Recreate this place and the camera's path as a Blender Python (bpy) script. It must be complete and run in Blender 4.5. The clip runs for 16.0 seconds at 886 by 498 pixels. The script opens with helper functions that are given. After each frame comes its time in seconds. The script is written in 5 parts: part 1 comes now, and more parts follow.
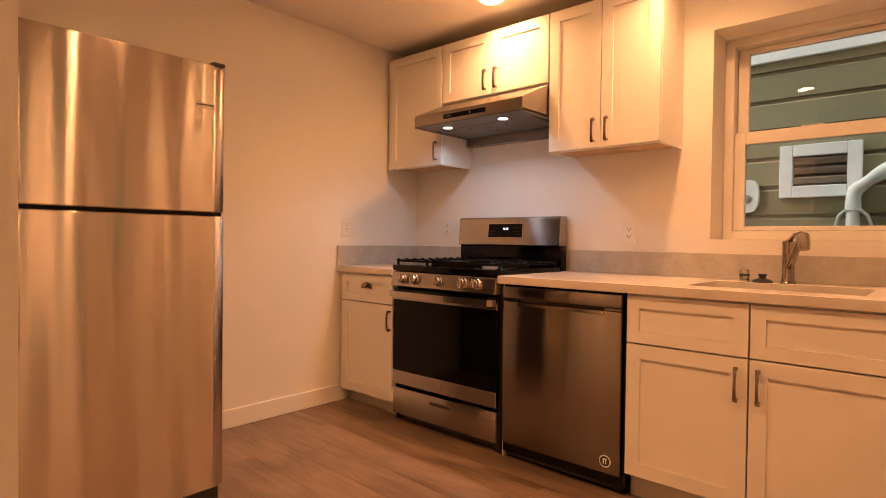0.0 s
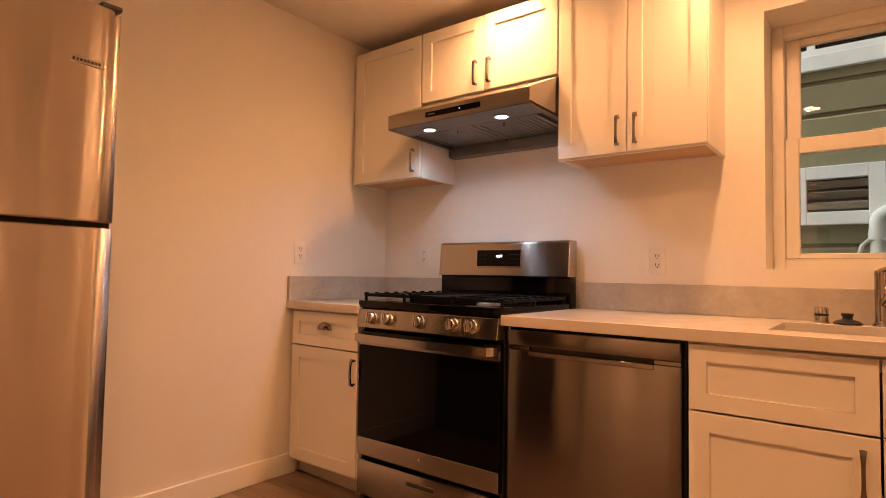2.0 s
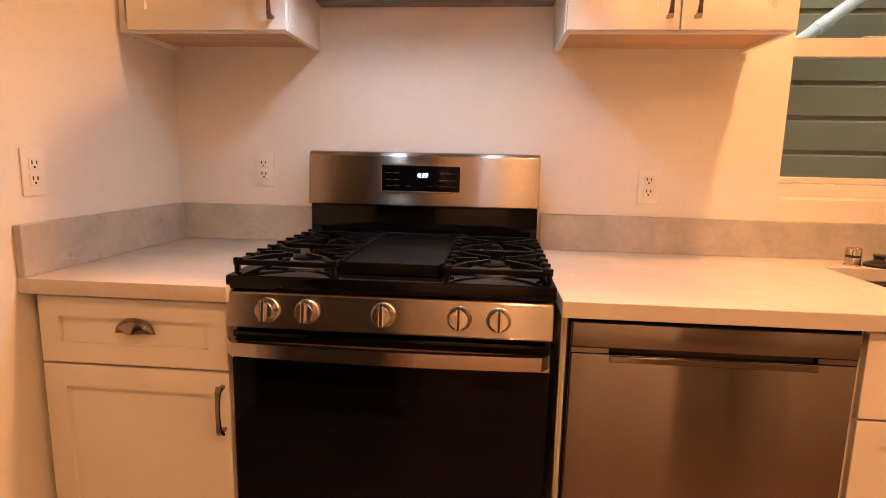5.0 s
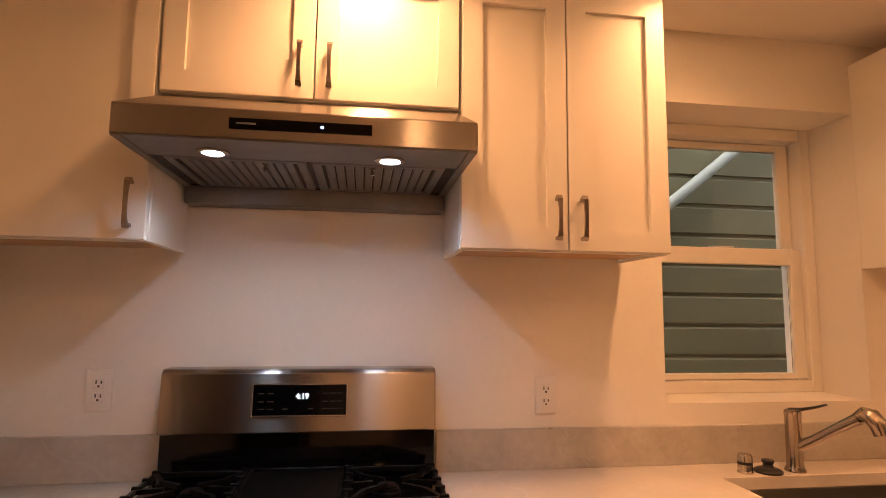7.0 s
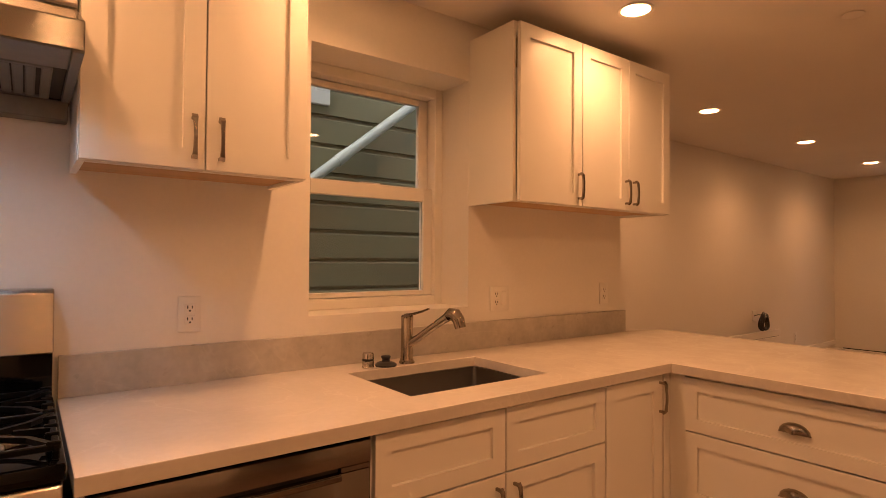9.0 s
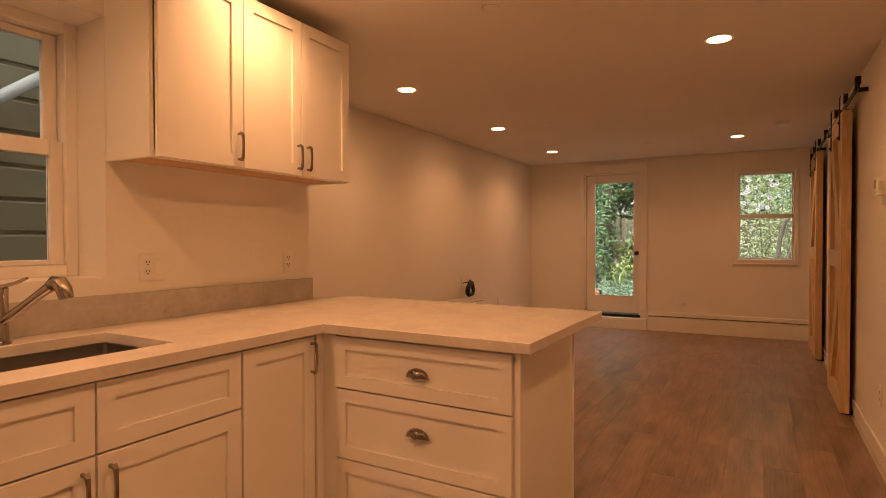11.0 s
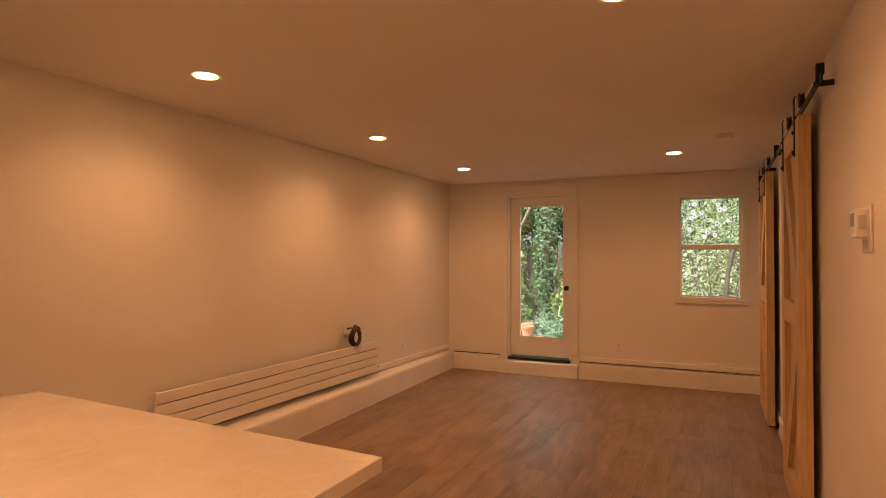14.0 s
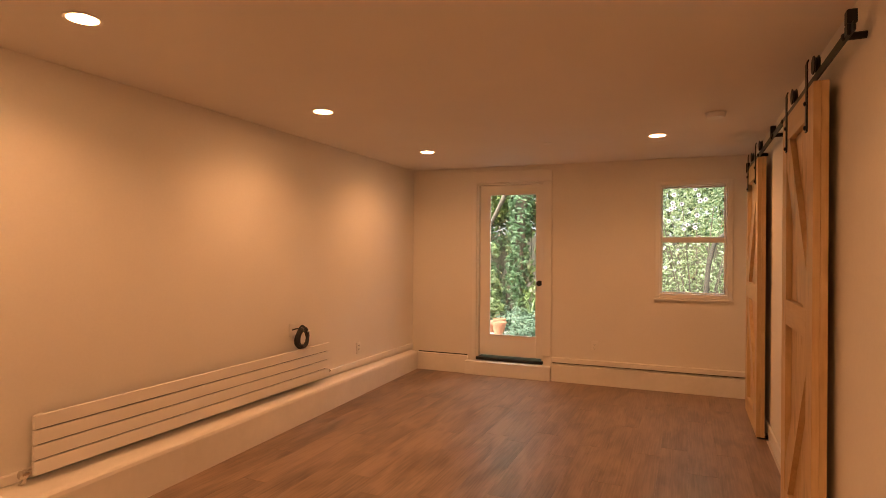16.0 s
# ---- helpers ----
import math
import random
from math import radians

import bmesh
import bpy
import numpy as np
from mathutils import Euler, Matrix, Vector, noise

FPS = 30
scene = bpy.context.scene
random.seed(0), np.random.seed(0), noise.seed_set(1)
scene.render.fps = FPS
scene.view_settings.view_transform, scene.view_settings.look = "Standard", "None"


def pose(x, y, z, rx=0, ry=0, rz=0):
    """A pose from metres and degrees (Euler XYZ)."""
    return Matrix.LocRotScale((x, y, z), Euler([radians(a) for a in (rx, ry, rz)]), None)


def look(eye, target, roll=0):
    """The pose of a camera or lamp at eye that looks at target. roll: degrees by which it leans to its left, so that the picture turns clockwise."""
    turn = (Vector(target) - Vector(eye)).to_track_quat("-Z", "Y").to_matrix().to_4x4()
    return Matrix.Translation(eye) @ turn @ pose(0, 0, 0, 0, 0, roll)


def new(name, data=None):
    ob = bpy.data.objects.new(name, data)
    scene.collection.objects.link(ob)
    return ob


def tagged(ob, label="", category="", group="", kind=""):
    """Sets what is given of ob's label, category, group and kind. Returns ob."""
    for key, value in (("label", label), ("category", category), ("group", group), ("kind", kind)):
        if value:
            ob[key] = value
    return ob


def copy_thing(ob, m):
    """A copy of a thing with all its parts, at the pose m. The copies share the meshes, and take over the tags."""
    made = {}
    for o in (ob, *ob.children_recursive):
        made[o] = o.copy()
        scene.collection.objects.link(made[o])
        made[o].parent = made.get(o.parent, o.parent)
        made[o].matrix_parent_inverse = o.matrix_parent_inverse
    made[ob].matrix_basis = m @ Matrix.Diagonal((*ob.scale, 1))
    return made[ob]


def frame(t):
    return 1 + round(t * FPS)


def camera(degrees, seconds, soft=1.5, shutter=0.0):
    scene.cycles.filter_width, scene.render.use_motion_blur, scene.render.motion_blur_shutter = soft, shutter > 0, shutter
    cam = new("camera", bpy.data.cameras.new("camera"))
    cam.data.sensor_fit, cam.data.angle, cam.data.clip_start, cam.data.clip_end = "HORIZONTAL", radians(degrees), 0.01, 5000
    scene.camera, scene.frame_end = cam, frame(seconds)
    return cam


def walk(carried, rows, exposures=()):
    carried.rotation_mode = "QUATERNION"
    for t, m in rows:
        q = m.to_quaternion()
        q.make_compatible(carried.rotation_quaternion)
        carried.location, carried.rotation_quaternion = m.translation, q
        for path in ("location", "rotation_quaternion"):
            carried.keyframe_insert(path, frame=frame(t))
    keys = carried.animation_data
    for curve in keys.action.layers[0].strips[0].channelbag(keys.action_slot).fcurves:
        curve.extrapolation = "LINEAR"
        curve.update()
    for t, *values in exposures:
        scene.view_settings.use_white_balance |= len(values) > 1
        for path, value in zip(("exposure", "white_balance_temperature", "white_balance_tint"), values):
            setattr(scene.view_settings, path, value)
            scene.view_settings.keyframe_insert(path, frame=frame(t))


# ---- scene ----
cam = camera(77.0, 16.0, soft=0.85)
PATH = [
    (0, (0.735, 0.609, 1.088), (-0.599, 2.099, 1.054), 0.7),
    (0.5, (0.685, 0.642, 1.096), (-0.744, 2.041, 1.081), 0.9),
    (1, (0.55, 0.754, 1.098), (-0.93, 2.099, 1.109), 0.8),
    (1.5, (0.398, 0.899, 1.088), (-0.961, 2.364, 1.185), 1.0),
    (2, (0.208, 1.044, 1.063), (-1.011, 2.627, 1.153), 1.0),
    (2.5, (-0.021, 1.18, 1.066), (-1.095, 2.867, 1.121), 1.0),
    (3, (-0.291, 1.319, 1.062), (-1.23, 3.082, 0.966), 0.8),
    (3.2, (-0.398, 1.367, 1.072), (-1.277, 3.15, 0.859), 1.0),
    (5.3, (-1.087, 1.678, 1.242), (-1.223, 3.648, 0.921), 0.7),
    (5.5, (-1.107, 1.719, 1.263), (-1.24, 3.706, 1.079), 0.7),
    (6, (-1.13, 1.793, 1.341), (-1.299, 3.782, 1.47), 0.6),
    (6.5, (-1.133, 1.828, 1.381), (-1.147, 3.809, 1.656), 0.5),
    (7, (-1.118, 1.797, 1.402), (-0.834, 3.765, 1.62), 0.6),
    (7.5, (-1.078, 1.746, 1.4), (-0.469, 3.642, 1.583), 0.6),
    (8, (-1.045, 1.689, 1.392), (-0.235, 3.513, 1.536), 0.5),
    (8.5, (-1.013, 1.64, 1.365), (-0.022, 3.375, 1.454), 0.5),
    (9, (-0.963, 1.591, 1.321), (0.236, 3.191, 1.357), 0.4),
    (9.5, (-0.911, 1.529, 1.277), (0.464, 2.981, 1.266), 0.2),
    (10, (-0.855, 1.464, 1.255), (0.689, 2.733, 1.182), 0.3),
    (10.2, (-0.817, 1.421, 1.244), (0.806, 2.589, 1.179), 0.0),
    (12.3, (-0.099, 1.204, 1.336), (1.71, 2.057, 1.307), 0.2),
    (12.5, (0.006, 1.199, 1.365), (1.836, 2.007, 1.334), 0.3),
    (13, (0.289, 1.187, 1.381), (2.096, 2.044, 1.38), 0.2),
    (13.5, (0.56, 1.166, 1.406), (2.345, 2.069, 1.383), 0.2),
    (14, (0.836, 1.175, 1.415), (2.632, 2.054, 1.452), 0.2),
    (14.5, (1.066, 1.182, 1.427), (2.873, 2.037, 1.464), 0.2),
    (15, (1.26, 1.215, 1.421), (3.06, 2.085, 1.495), 0.3),
    (15.5, (1.371, 1.26, 1.433), (3.184, 2.101, 1.505), 0.4),
    (16, (1.407, 1.279, 1.428), (3.238, 2.083, 1.434), 0.5),
]
EXPOSURES = [(0, 1.76), (2, 1.7), (3, 1.68), (5.5, 2.13), (6, 1.9), (7, 1.35), (8.5, 1.12), (9.5, 1.17), (10.2, 1.22), (12.5, 1.29), (13.5, 1.39), (15, 1.58), (16, 1.68)]
walk(cam, [(t, look(eye, target, roll)) for t, eye, target, roll in PATH], EXPOSURES)

# ---- world, sun, lamps ----
world = bpy.data.worlds.new("world")
scene.world = world
world.use_nodes = True
wn = world.node_tree.nodes
sky = wn.new("ShaderNodeTexSky")
sky.sky_type, sky.sun_disc = "NISHITA", False
sky.sun_elevation, sky.sun_rotation = radians(55), radians(-127)
sky.dust_density, sky.air_density = 3.0, 1.0
cloud = wn.new("ShaderNodeHueSaturation")      # thin cloud: a paler sky
cloud.inputs["Saturation"].default_value = 0.3
world.node_tree.links.new(sky.outputs[0], cloud.inputs["Color"])
world.node_tree.links.new(cloud.outputs[0], wn["Background"].inputs[0])
wn["Background"].inputs[1].default_value = SKY = 0.15

sun = new("sun", bpy.data.lights.new("sun", "SUN"))
sun.data.energy, sun.data.angle, sun.data.color = 5.0, radians(14), (1.0, 0.96, 0.90)
sun.matrix_world = look((0, 0, 10), (6.5, -5.0, -1.8))

WARM = (1.0, 0.440, 0.186)
COOL = (0.68, 0.81, 1.0)
CAN_WATTS, HOOD_WATTS = 2.35, 0.41
CEIL = 2.40
# recessed lights: x, y
CANS = [(-1.12, 3.05), (-0.135, 3.03), (1.12, 3.00), (-0.86, 1.42), (-0.15, 1.47), (1.02, 1.47), (2.95, 3.635), (4.65, 3.635), (6.37, 3.635),
        (2.94, 1.50), (6.34, 1.515)]


def lamp(name, x, y, z, size, watts, colour, spread=140):
    ob = new(name, bpy.data.lights.new(name, "AREA"))
    ob.data.shape, ob.data.size, ob.data.energy, ob.data.color = "DISK", size, watts, colour
    ob.data.spread = radians(spread)
    ob.location = (x, y, z)
    return ob


for cx, cy in CANS:
    lamp("can_light", cx, cy, CEIL - 0.012, 0.11, CAN_WATTS, WARM)
for cx in (-1.46, -1.06):
    lamp("hood_light", cx, 3.09, 1.748, 0.035, HOOD_WATTS, COOL, 150)

# unseen lamps added over the glazed door and window beside it, for sky daylight
for dx, dy, wide, watts in ((8.12, 3.14, 0.9, 4.6), (8.04, 1.22, 0.8, 1.5)):
    day = new("sky_fill_lamp", bpy.data.lights.new("sky_fill_lamp", "AREA"))
    day.data.shape, day.data.size, day.data.size_y, day.data.energy, day.data.color = "RECTANGLE", wide, 0.8, watts, (0.95, 0.98, 1.0)
    day.data.spread = radians(100)
    day.matrix_world = look((dx, dy, 2.75), (dx - 1.7, dy, 0.0))

# ---- materials ----


def material(name, colour, rough=0.5, metal=0.0, vary=0.0, scale=3.0, fine=0.0, fine_scale=120.0, bump=0.0, bump_scale=200.0,
             stretch=(1, 1, 1), emit=0.0, emit_colour=None, spec=0.5, rough_vary=0.0, ao_random=0.0, veins=0.0):
    """Plain surface: colour varied at two scales, relief and changing gloss."""
    m = bpy.data.materials.new(name)
    m.use_nodes = True
    n, l = m.node_tree.nodes, m.node_tree.links
    p = n["Principled BSDF"]
    p.inputs["Roughness"].default_value, p.inputs["Metallic"].default_value = rough, metal
    p.inputs["Specular IOR Level"].default_value = spec
    p.inputs["Base Color"].default_value = (*colour, 1)
    geo = n.new("ShaderNodeNewGeometry")
    mp = n.new("ShaderNodeMapping")
    mp.inputs["Scale"].default_value = stretch
    l.new(geo.outputs["Position"], mp.inputs["Vector"])

    def tex(s, detail=4.0):
        t = n.new("ShaderNodeTexNoise")
        t.inputs["Scale"].default_value, t.inputs["Detail"].default_value = s, detail
        l.new(mp.outputs[0], t.inputs["Vector"])
        return t.outputs["Fac"]

    value = None
    if vary or fine or ao_random:
        terms = []
        if vary:
            terms.append((tex(scale), vary))
        if fine:
            terms.append((tex(fine_scale), fine))
        if ao_random:
            terms.append((n.new("ShaderNodeObjectInfo").outputs["Random"], ao_random))
        for sock, amount in terms:
            r = n.new("ShaderNodeMapRange")
            r.inputs["From Min"].default_value, r.inputs["From Max"].default_value = 0.25, 0.75
            r.inputs["To Min"].default_value, r.inputs["To Max"].default_value = 1 - amount, 1 + amount
            r.clamp = True
            l.new(sock, r.inputs["Value"])
            if value is None:
                value = r.outputs[0]
            else:
                mul = n.new("ShaderNodeMath")
                mul.operation = "MULTIPLY"
                l.new(value, mul.inputs[0]), l.new(r.outputs[0], mul.inputs[1])
                value = mul.outputs[0]
        mix = n.new("ShaderNodeVectorMath")
        mix.operation = "SCALE"
        mix.inputs[0].default_value = colour
        l.new(value, mix.inputs["Scale"])
        l.new(mix.outputs[0], p.inputs["Base Color"])
    if veins:
        v = n.new("ShaderNodeTexNoise")
        v.inputs["Scale"].default_value, v.inputs["Detail"].default_value, v.inputs["Distortion"].default_value = 2.2, 5.0, 1.4
        l.new(geo.outputs["Position"], v.inputs["Vector"])
        sub, ab = n.new("ShaderNodeMath"), n.new("ShaderNodeMapRange")
        sub.operation = "SUBTRACT"
        sub.inputs[1].default_value = 0.5
        gate = n.new("ShaderNodeMath")
        gate.operation = "ABSOLUTE"
        l.new(v.outputs["Fac"], sub.inputs[0]), l.new(sub.outputs[0], gate.inputs[0]), l.new(gate.outputs[0], ab.inputs["Value"])
        ab.inputs["From Min"].default_value, ab.inputs["From Max"].default_value = 0.0, 0.014
        ab.inputs["To Min"].default_value, ab.inputs["To Max"].default_value = veins, 0.0
        patch = n.new("ShaderNodeMath")
        patch.operation = "MULTIPLY"
        l.new(ab.outputs[0], patch.inputs[0]), l.new(tex(3.0), patch.inputs[1])
        vm = n.new("ShaderNodeMix")
        vm.data_type = "RGBA"
        vm.inputs["B"].default_value = (0.86, 0.82, 0.76, 1)
        l.new(p.inputs["Base Color"].links[0].from_socket, vm.inputs["A"])
        l.new(patch.outputs[0], vm.inputs["Factor"]), l.new(vm.outputs["Result"], p.inputs["Base Color"])
    if rough_vary:
        r = n.new("ShaderNodeMapRange")
        r.inputs["To Min"].default_value, r.inputs["To Max"].default_value = max(rough - rough_vary, 0.02), rough + rough_vary
        l.new(tex(scale * 2.3), r.inputs["Value"])
        l.new(r.outputs[0], p.inputs["Roughness"])
    if bump:
        b = n.new("ShaderNodeBump")
        b.inputs["Strength"].default_value, b.inputs["Distance"].default_value = bump, 0.002
        l.new(tex(bump_scale, 2.0), b.inputs["Height"])
        l.new(b.outputs[0], p.inputs["Normal"])
    if emit:
        p.inputs["Emission Color"].default_value = (*(emit_colour or colour), 1)
        p.inputs["Emission Strength"].default_value = emit
    return m


def glass(name, tint=(1, 1, 1)):
    m = bpy.data.materials.new(name)
    m.use_nodes = True
    n, l = m.node_tree.nodes, m.node_tree.links
    g = n.new("ShaderNodeBsdfGlass")
    g.inputs["Color"].default_value, g.inputs["IOR"].default_value, g.inputs["Roughness"].default_value = (*tint, 1), 1.45, 0.0
    l.new(g.outputs[0], n["Material Output"].inputs["Surface"])
    return m


def wood(name, light, dark, along, rough=0.45, ring=7.0, random_tone=0.0, bump=0.25, knots=0.0, detail=6.0, warp=1.8, drawn=4.0):
    """Grain drawn out along one axis; pieces differ by their own random number."""
    m = bpy.data.materials.new(name)
    m.use_nodes = True
    n, l = m.node_tree.nodes, m.node_tree.links
    p = n["Principled BSDF"]
    geo, info = n.new("ShaderNodeNewGeometry"), n.new("ShaderNodeObjectInfo")
    off = n.new("ShaderNodeVectorMath")
    off.operation = "MULTIPLY_ADD"
    shift = n.new("ShaderNodeCombineXYZ")
    for s in shift.inputs:
        l.new(info.outputs["Random"], s)
    off.inputs[1].default_value = (37, 23, 19)
    l.new(shift.outputs[0], off.inputs[0]), l.new(geo.outputs["Position"], off.inputs[2])

    def tex(scale, stretch, detail=5.0, distortion=0.0):
        mp = n.new("ShaderNodeMapping")
        mp.inputs["Scale"].default_value = [1.0 / stretch if a == along else 1.0 for a in "xyz"]
        l.new(off.outputs[0], mp.inputs["Vector"])
        t = n.new("ShaderNodeTexNoise")
        t.inputs["Scale"].default_value, t.inputs["Detail"].default_value, t.inputs["Distortion"].default_value = scale, detail, distortion
        l.new(mp.outputs[0], t.inputs["Vector"])
        return t.outputs["Fac"]

    broad, grain = tex(ring, drawn, detail, warp), tex(90.0, 22.0, 3.0)
    add = n.new("ShaderNodeMath")
    add.operation = "MULTIPLY_ADD"
    add.inputs[1].default_value = 0.45
    l.new(grain, add.inputs[0]), l.new(broad, add.inputs[2])
    tone = n.new("ShaderNodeMath")
    tone.operation = "MULTIPLY_ADD"
    tone.inputs[1].default_value = random_tone
    l.new(info.outputs["Random"], tone.inputs[0]), l.new(add.outputs[0], tone.inputs[2])
    ramp = n.new("ShaderNodeValToRGB")
    e = ramp.color_ramp.elements
    e[0].position, e[0].color = 0.48, (*dark, 1)
    e[1].position, e[1].color = 0.92 + random_tone * 0.6, (*light, 1)
    l.new(tone.outputs[0], ramp.inputs[0])
    col = ramp.outputs[0]
    if knots:
        v = n.new("ShaderNodeTexNoise")
        v.inputs["Scale"].default_value, v.inputs["Detail"].default_value = 8.0, 2.0
        mp = n.new("ShaderNodeMapping")
        mp.inputs["Scale"].default_value = [0.55 if a == along else 1.3 for a in "xyz"]
        l.new(off.outputs[0], mp.inputs["Vector"]), l.new(mp.outputs[0], v.inputs["Vector"])
        r = n.new("ShaderNodeMapRange")
        r.inputs["From Min"].default_value, r.inputs["From Max"].default_value = 0.58, 0.72
        r.inputs["To Min"].default_value, r.inputs["To Max"].default_value = 1.0, 1.0 - knots
        l.new(v.outputs["Fac"], r.inputs["Value"])
        sc = n.new("ShaderNodeVectorMath")
        sc.operation = "SCALE"
        l.new(col, sc.inputs[0]), l.new(r.outputs[0], sc.inputs["Scale"])
        col = sc.outputs[0]
    l.new(col, p.inputs["Base Color"])
    rr = n.new("ShaderNodeMapRange")
    rr.inputs["To Min"].default_value, rr.inputs["To Max"].default_value = rough - 0.12, rough + 0.12
    l.new(broad, rr.inputs["Value"]), l.new(rr.outputs[0], p.inputs["Roughness"])
    b = n.new("ShaderNodeBump")
    b.inputs["Strength"].default_value, b.inputs["Distance"].default_value = bump, 0.001
    l.new(add.outputs[0], b.inputs["Height"]), l.new(b.outputs[0], p.inputs["Normal"])
    return m


def brushed(name, colour, rough=0.30, groove=0.06, wave=0.0, aniso=0.9):
    """Stainless steel brushed level, so that reflections are drawn out up and down."""
    m = bpy.data.materials.new(name)
    m.use_nodes = True
    n, l = m.node_tree.nodes, m.node_tree.links
    p = n["Principled BSDF"]
    p.inputs["Metallic"].default_value, p.inputs["Anisotropic"].default_value = 1.0, aniso
    up = n.new("ShaderNodeCombineXYZ")
    up.inputs["X"].default_value, up.inputs["Y"].default_value, up.inputs["Z"].default_value = 0.02, 0.03, 1.0
    l.new(up.outputs[0], p.inputs["Tangent"])
    geo, mp = n.new("ShaderNodeNewGeometry"), n.new("ShaderNodeMapping")
    mp.inputs["Scale"].default_value = (40, 40, 2200)
    l.new(geo.outputs["Position"], mp.inputs["Vector"])
    t = n.new("ShaderNodeTexNoise")
    t.inputs["Scale"].default_value, t.inputs["Detail"].default_value = 1.0, 2.0
    l.new(mp.outputs[0], t.inputs["Vector"])
    r = n.new("ShaderNodeMapRange")
    r.inputs["From Min"].default_value, r.inputs["From Max"].default_value = 0.3, 0.7
    r.inputs["To Min"].default_value, r.inputs["To Max"].default_value = rough - 0.02, rough + 0.02
    l.new(t.outputs["Fac"], r.inputs["Value"]), l.new(r.outputs[0], p.inputs["Roughness"])
    tint = n.new("ShaderNodeMix")
    tint.data_type = "RGBA"
    tint.inputs["A"].default_value, tint.inputs["B"].default_value = (*[c * 0.97 for c in colour], 1), (*[c * 1.03 for c in colour], 1)
    l.new(t.outputs["Fac"], tint.inputs["Factor"]), l.new(tint.outputs["Result"], p.inputs["Base Color"])
    b = n.new("ShaderNodeBump")
    b.inputs["Strength"].default_value, b.inputs["Distance"].default_value = groove, 0.0006
    if groove:
        l.new(t.outputs["Fac"], b.inputs["Height"])
    if wave:
        w = n.new("ShaderNodeTexNoise")
        mw = n.new("ShaderNodeMapping")
        mw.inputs["Scale"].default_value = (1, 1, 0.10)
        w.inputs["Scale"].default_value, w.inputs["Detail"].default_value = 6.5, 0.5
        l.new(geo.outputs["Position"], mw.inputs["Vector"]), l.new(mw.outputs[0], w.inputs["Vector"])
        b2 = n.new("ShaderNodeBump")
        b2.inputs["Strength"].default_value, b2.inputs["Distance"].default_value = 1.0, wave
        l.new(w.outputs["Fac"], b2.inputs["Height"]), l.new(b2.outputs[0], b.inputs["Normal"] if groove else p.inputs["Normal"])
    if groove:
        l.new(b.outputs[0], p.inputs["Normal"])
    return m


M_WALL = material("wall_paint", (0.80, 0.765, 0.70), 0.75, vary=0.025, scale=1.5, fine=0.015, fine_scale=60, bump=0.12, bump_scale=260)
M_CEIL = material("ceiling_paint", (0.78, 0.745, 0.69), 0.85, vary=0.03, scale=1.2, bump=0.1, bump_scale=220)
M_TRIM = material("trim_paint", (0.82, 0.79, 0.73), 0.4, vary=0.03, scale=2.5, bump=0.05, bump_scale=60)
M_CURB = material("painted_concrete", (0.81, 0.78, 0.72), 0.5, vary=0.06, scale=3, fine=0.02, fine_scale=25, bump=0.12, bump_scale=14)
M_CAB = material("cabinet_paint", (0.80, 0.77, 0.70), 0.32, vary=0.02, scale=3, bump=0.03, bump_scale=90, rough_vary=0.05)
M_CABIN = material("cabinet_underside", (0.55, 0.36, 0.20), 0.6, vary=0.12, scale=6, stretch=(0.3, 3, 3))
# toe kicks and subfloor: a darker off-white than the cabinets
M_KICK = material("darker_off_white", (0.62, 0.58, 0.51), 0.6, vary=0.05, scale=5)
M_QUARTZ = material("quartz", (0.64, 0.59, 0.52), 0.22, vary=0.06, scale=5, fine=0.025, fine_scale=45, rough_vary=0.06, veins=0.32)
# upstand: quartz again, set darker and more mottled than the slab
M_SPLASH = material("darker_quartz_upstand", (0.47, 0.44, 0.39), 0.3, vary=0.14, scale=9, fine=0.08, fine_scale=40, rough_vary=0.08, veins=0.2)
M_STEEL = brushed("brushed_steel", (0.44, 0.405, 0.37), 0.235, 0.0, 0.0, 1.0)
M_FRIDGE = brushed("fridge_steel", (0.64, 0.565, 0.495), 0.21, 0.0, 0.022, 1.0)
M_DARKSTEEL = brushed("dark_steel", (0.235, 0.210, 0.187), 0.19, 0.0, 0.0, 1.0)
M_CHROME = material("brushed_nickel", (0.60, 0.56, 0.51), 0.2, 1.0, vary=0.05, scale=30)
M_PULL = material("dark_nickel", (0.30, 0.265, 0.225), 0.24, 1.0, vary=0.1, scale=40)
M_TAP = material("faucet_nickel", (0.40, 0.355, 0.30), 0.17, 1.0, vary=0.06, scale=30)
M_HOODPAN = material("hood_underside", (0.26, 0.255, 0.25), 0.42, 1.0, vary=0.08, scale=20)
M_POLISH = material("polished_steel", (0.52, 0.47, 0.42), 0.15, 1.0, vary=0.05, scale=12, rough_vary=0.04)
M_GREYMETAL = material("filter_metal", (0.42, 0.42, 0.42), 0.38, 1.0, vary=0.08, scale=20)
M_BLACK = material("black_enamel", (0.003, 0.003, 0.0033), 0.09, spec=0.2, vary=0.2, scale=14, rough_vary=0.04)
M_IRON = material("cast_iron", (0.004, 0.004, 0.0042), 0.36, spec=0.11, vary=0.25, scale=40, bump=0.25, bump_scale=300)
M_OVEN = material("oven_glass", (0.003, 0.003, 0.0035), 0.05, spec=0.16, vary=0.1, scale=5)
M_GRAPH = material("black_plastic", (0.02, 0.02, 0.021), 0.45, vary=0.1, scale=20)
M_PLASTIC = material("white_plastic", (0.80, 0.77, 0.71), 0.35, vary=0.02, scale=20)
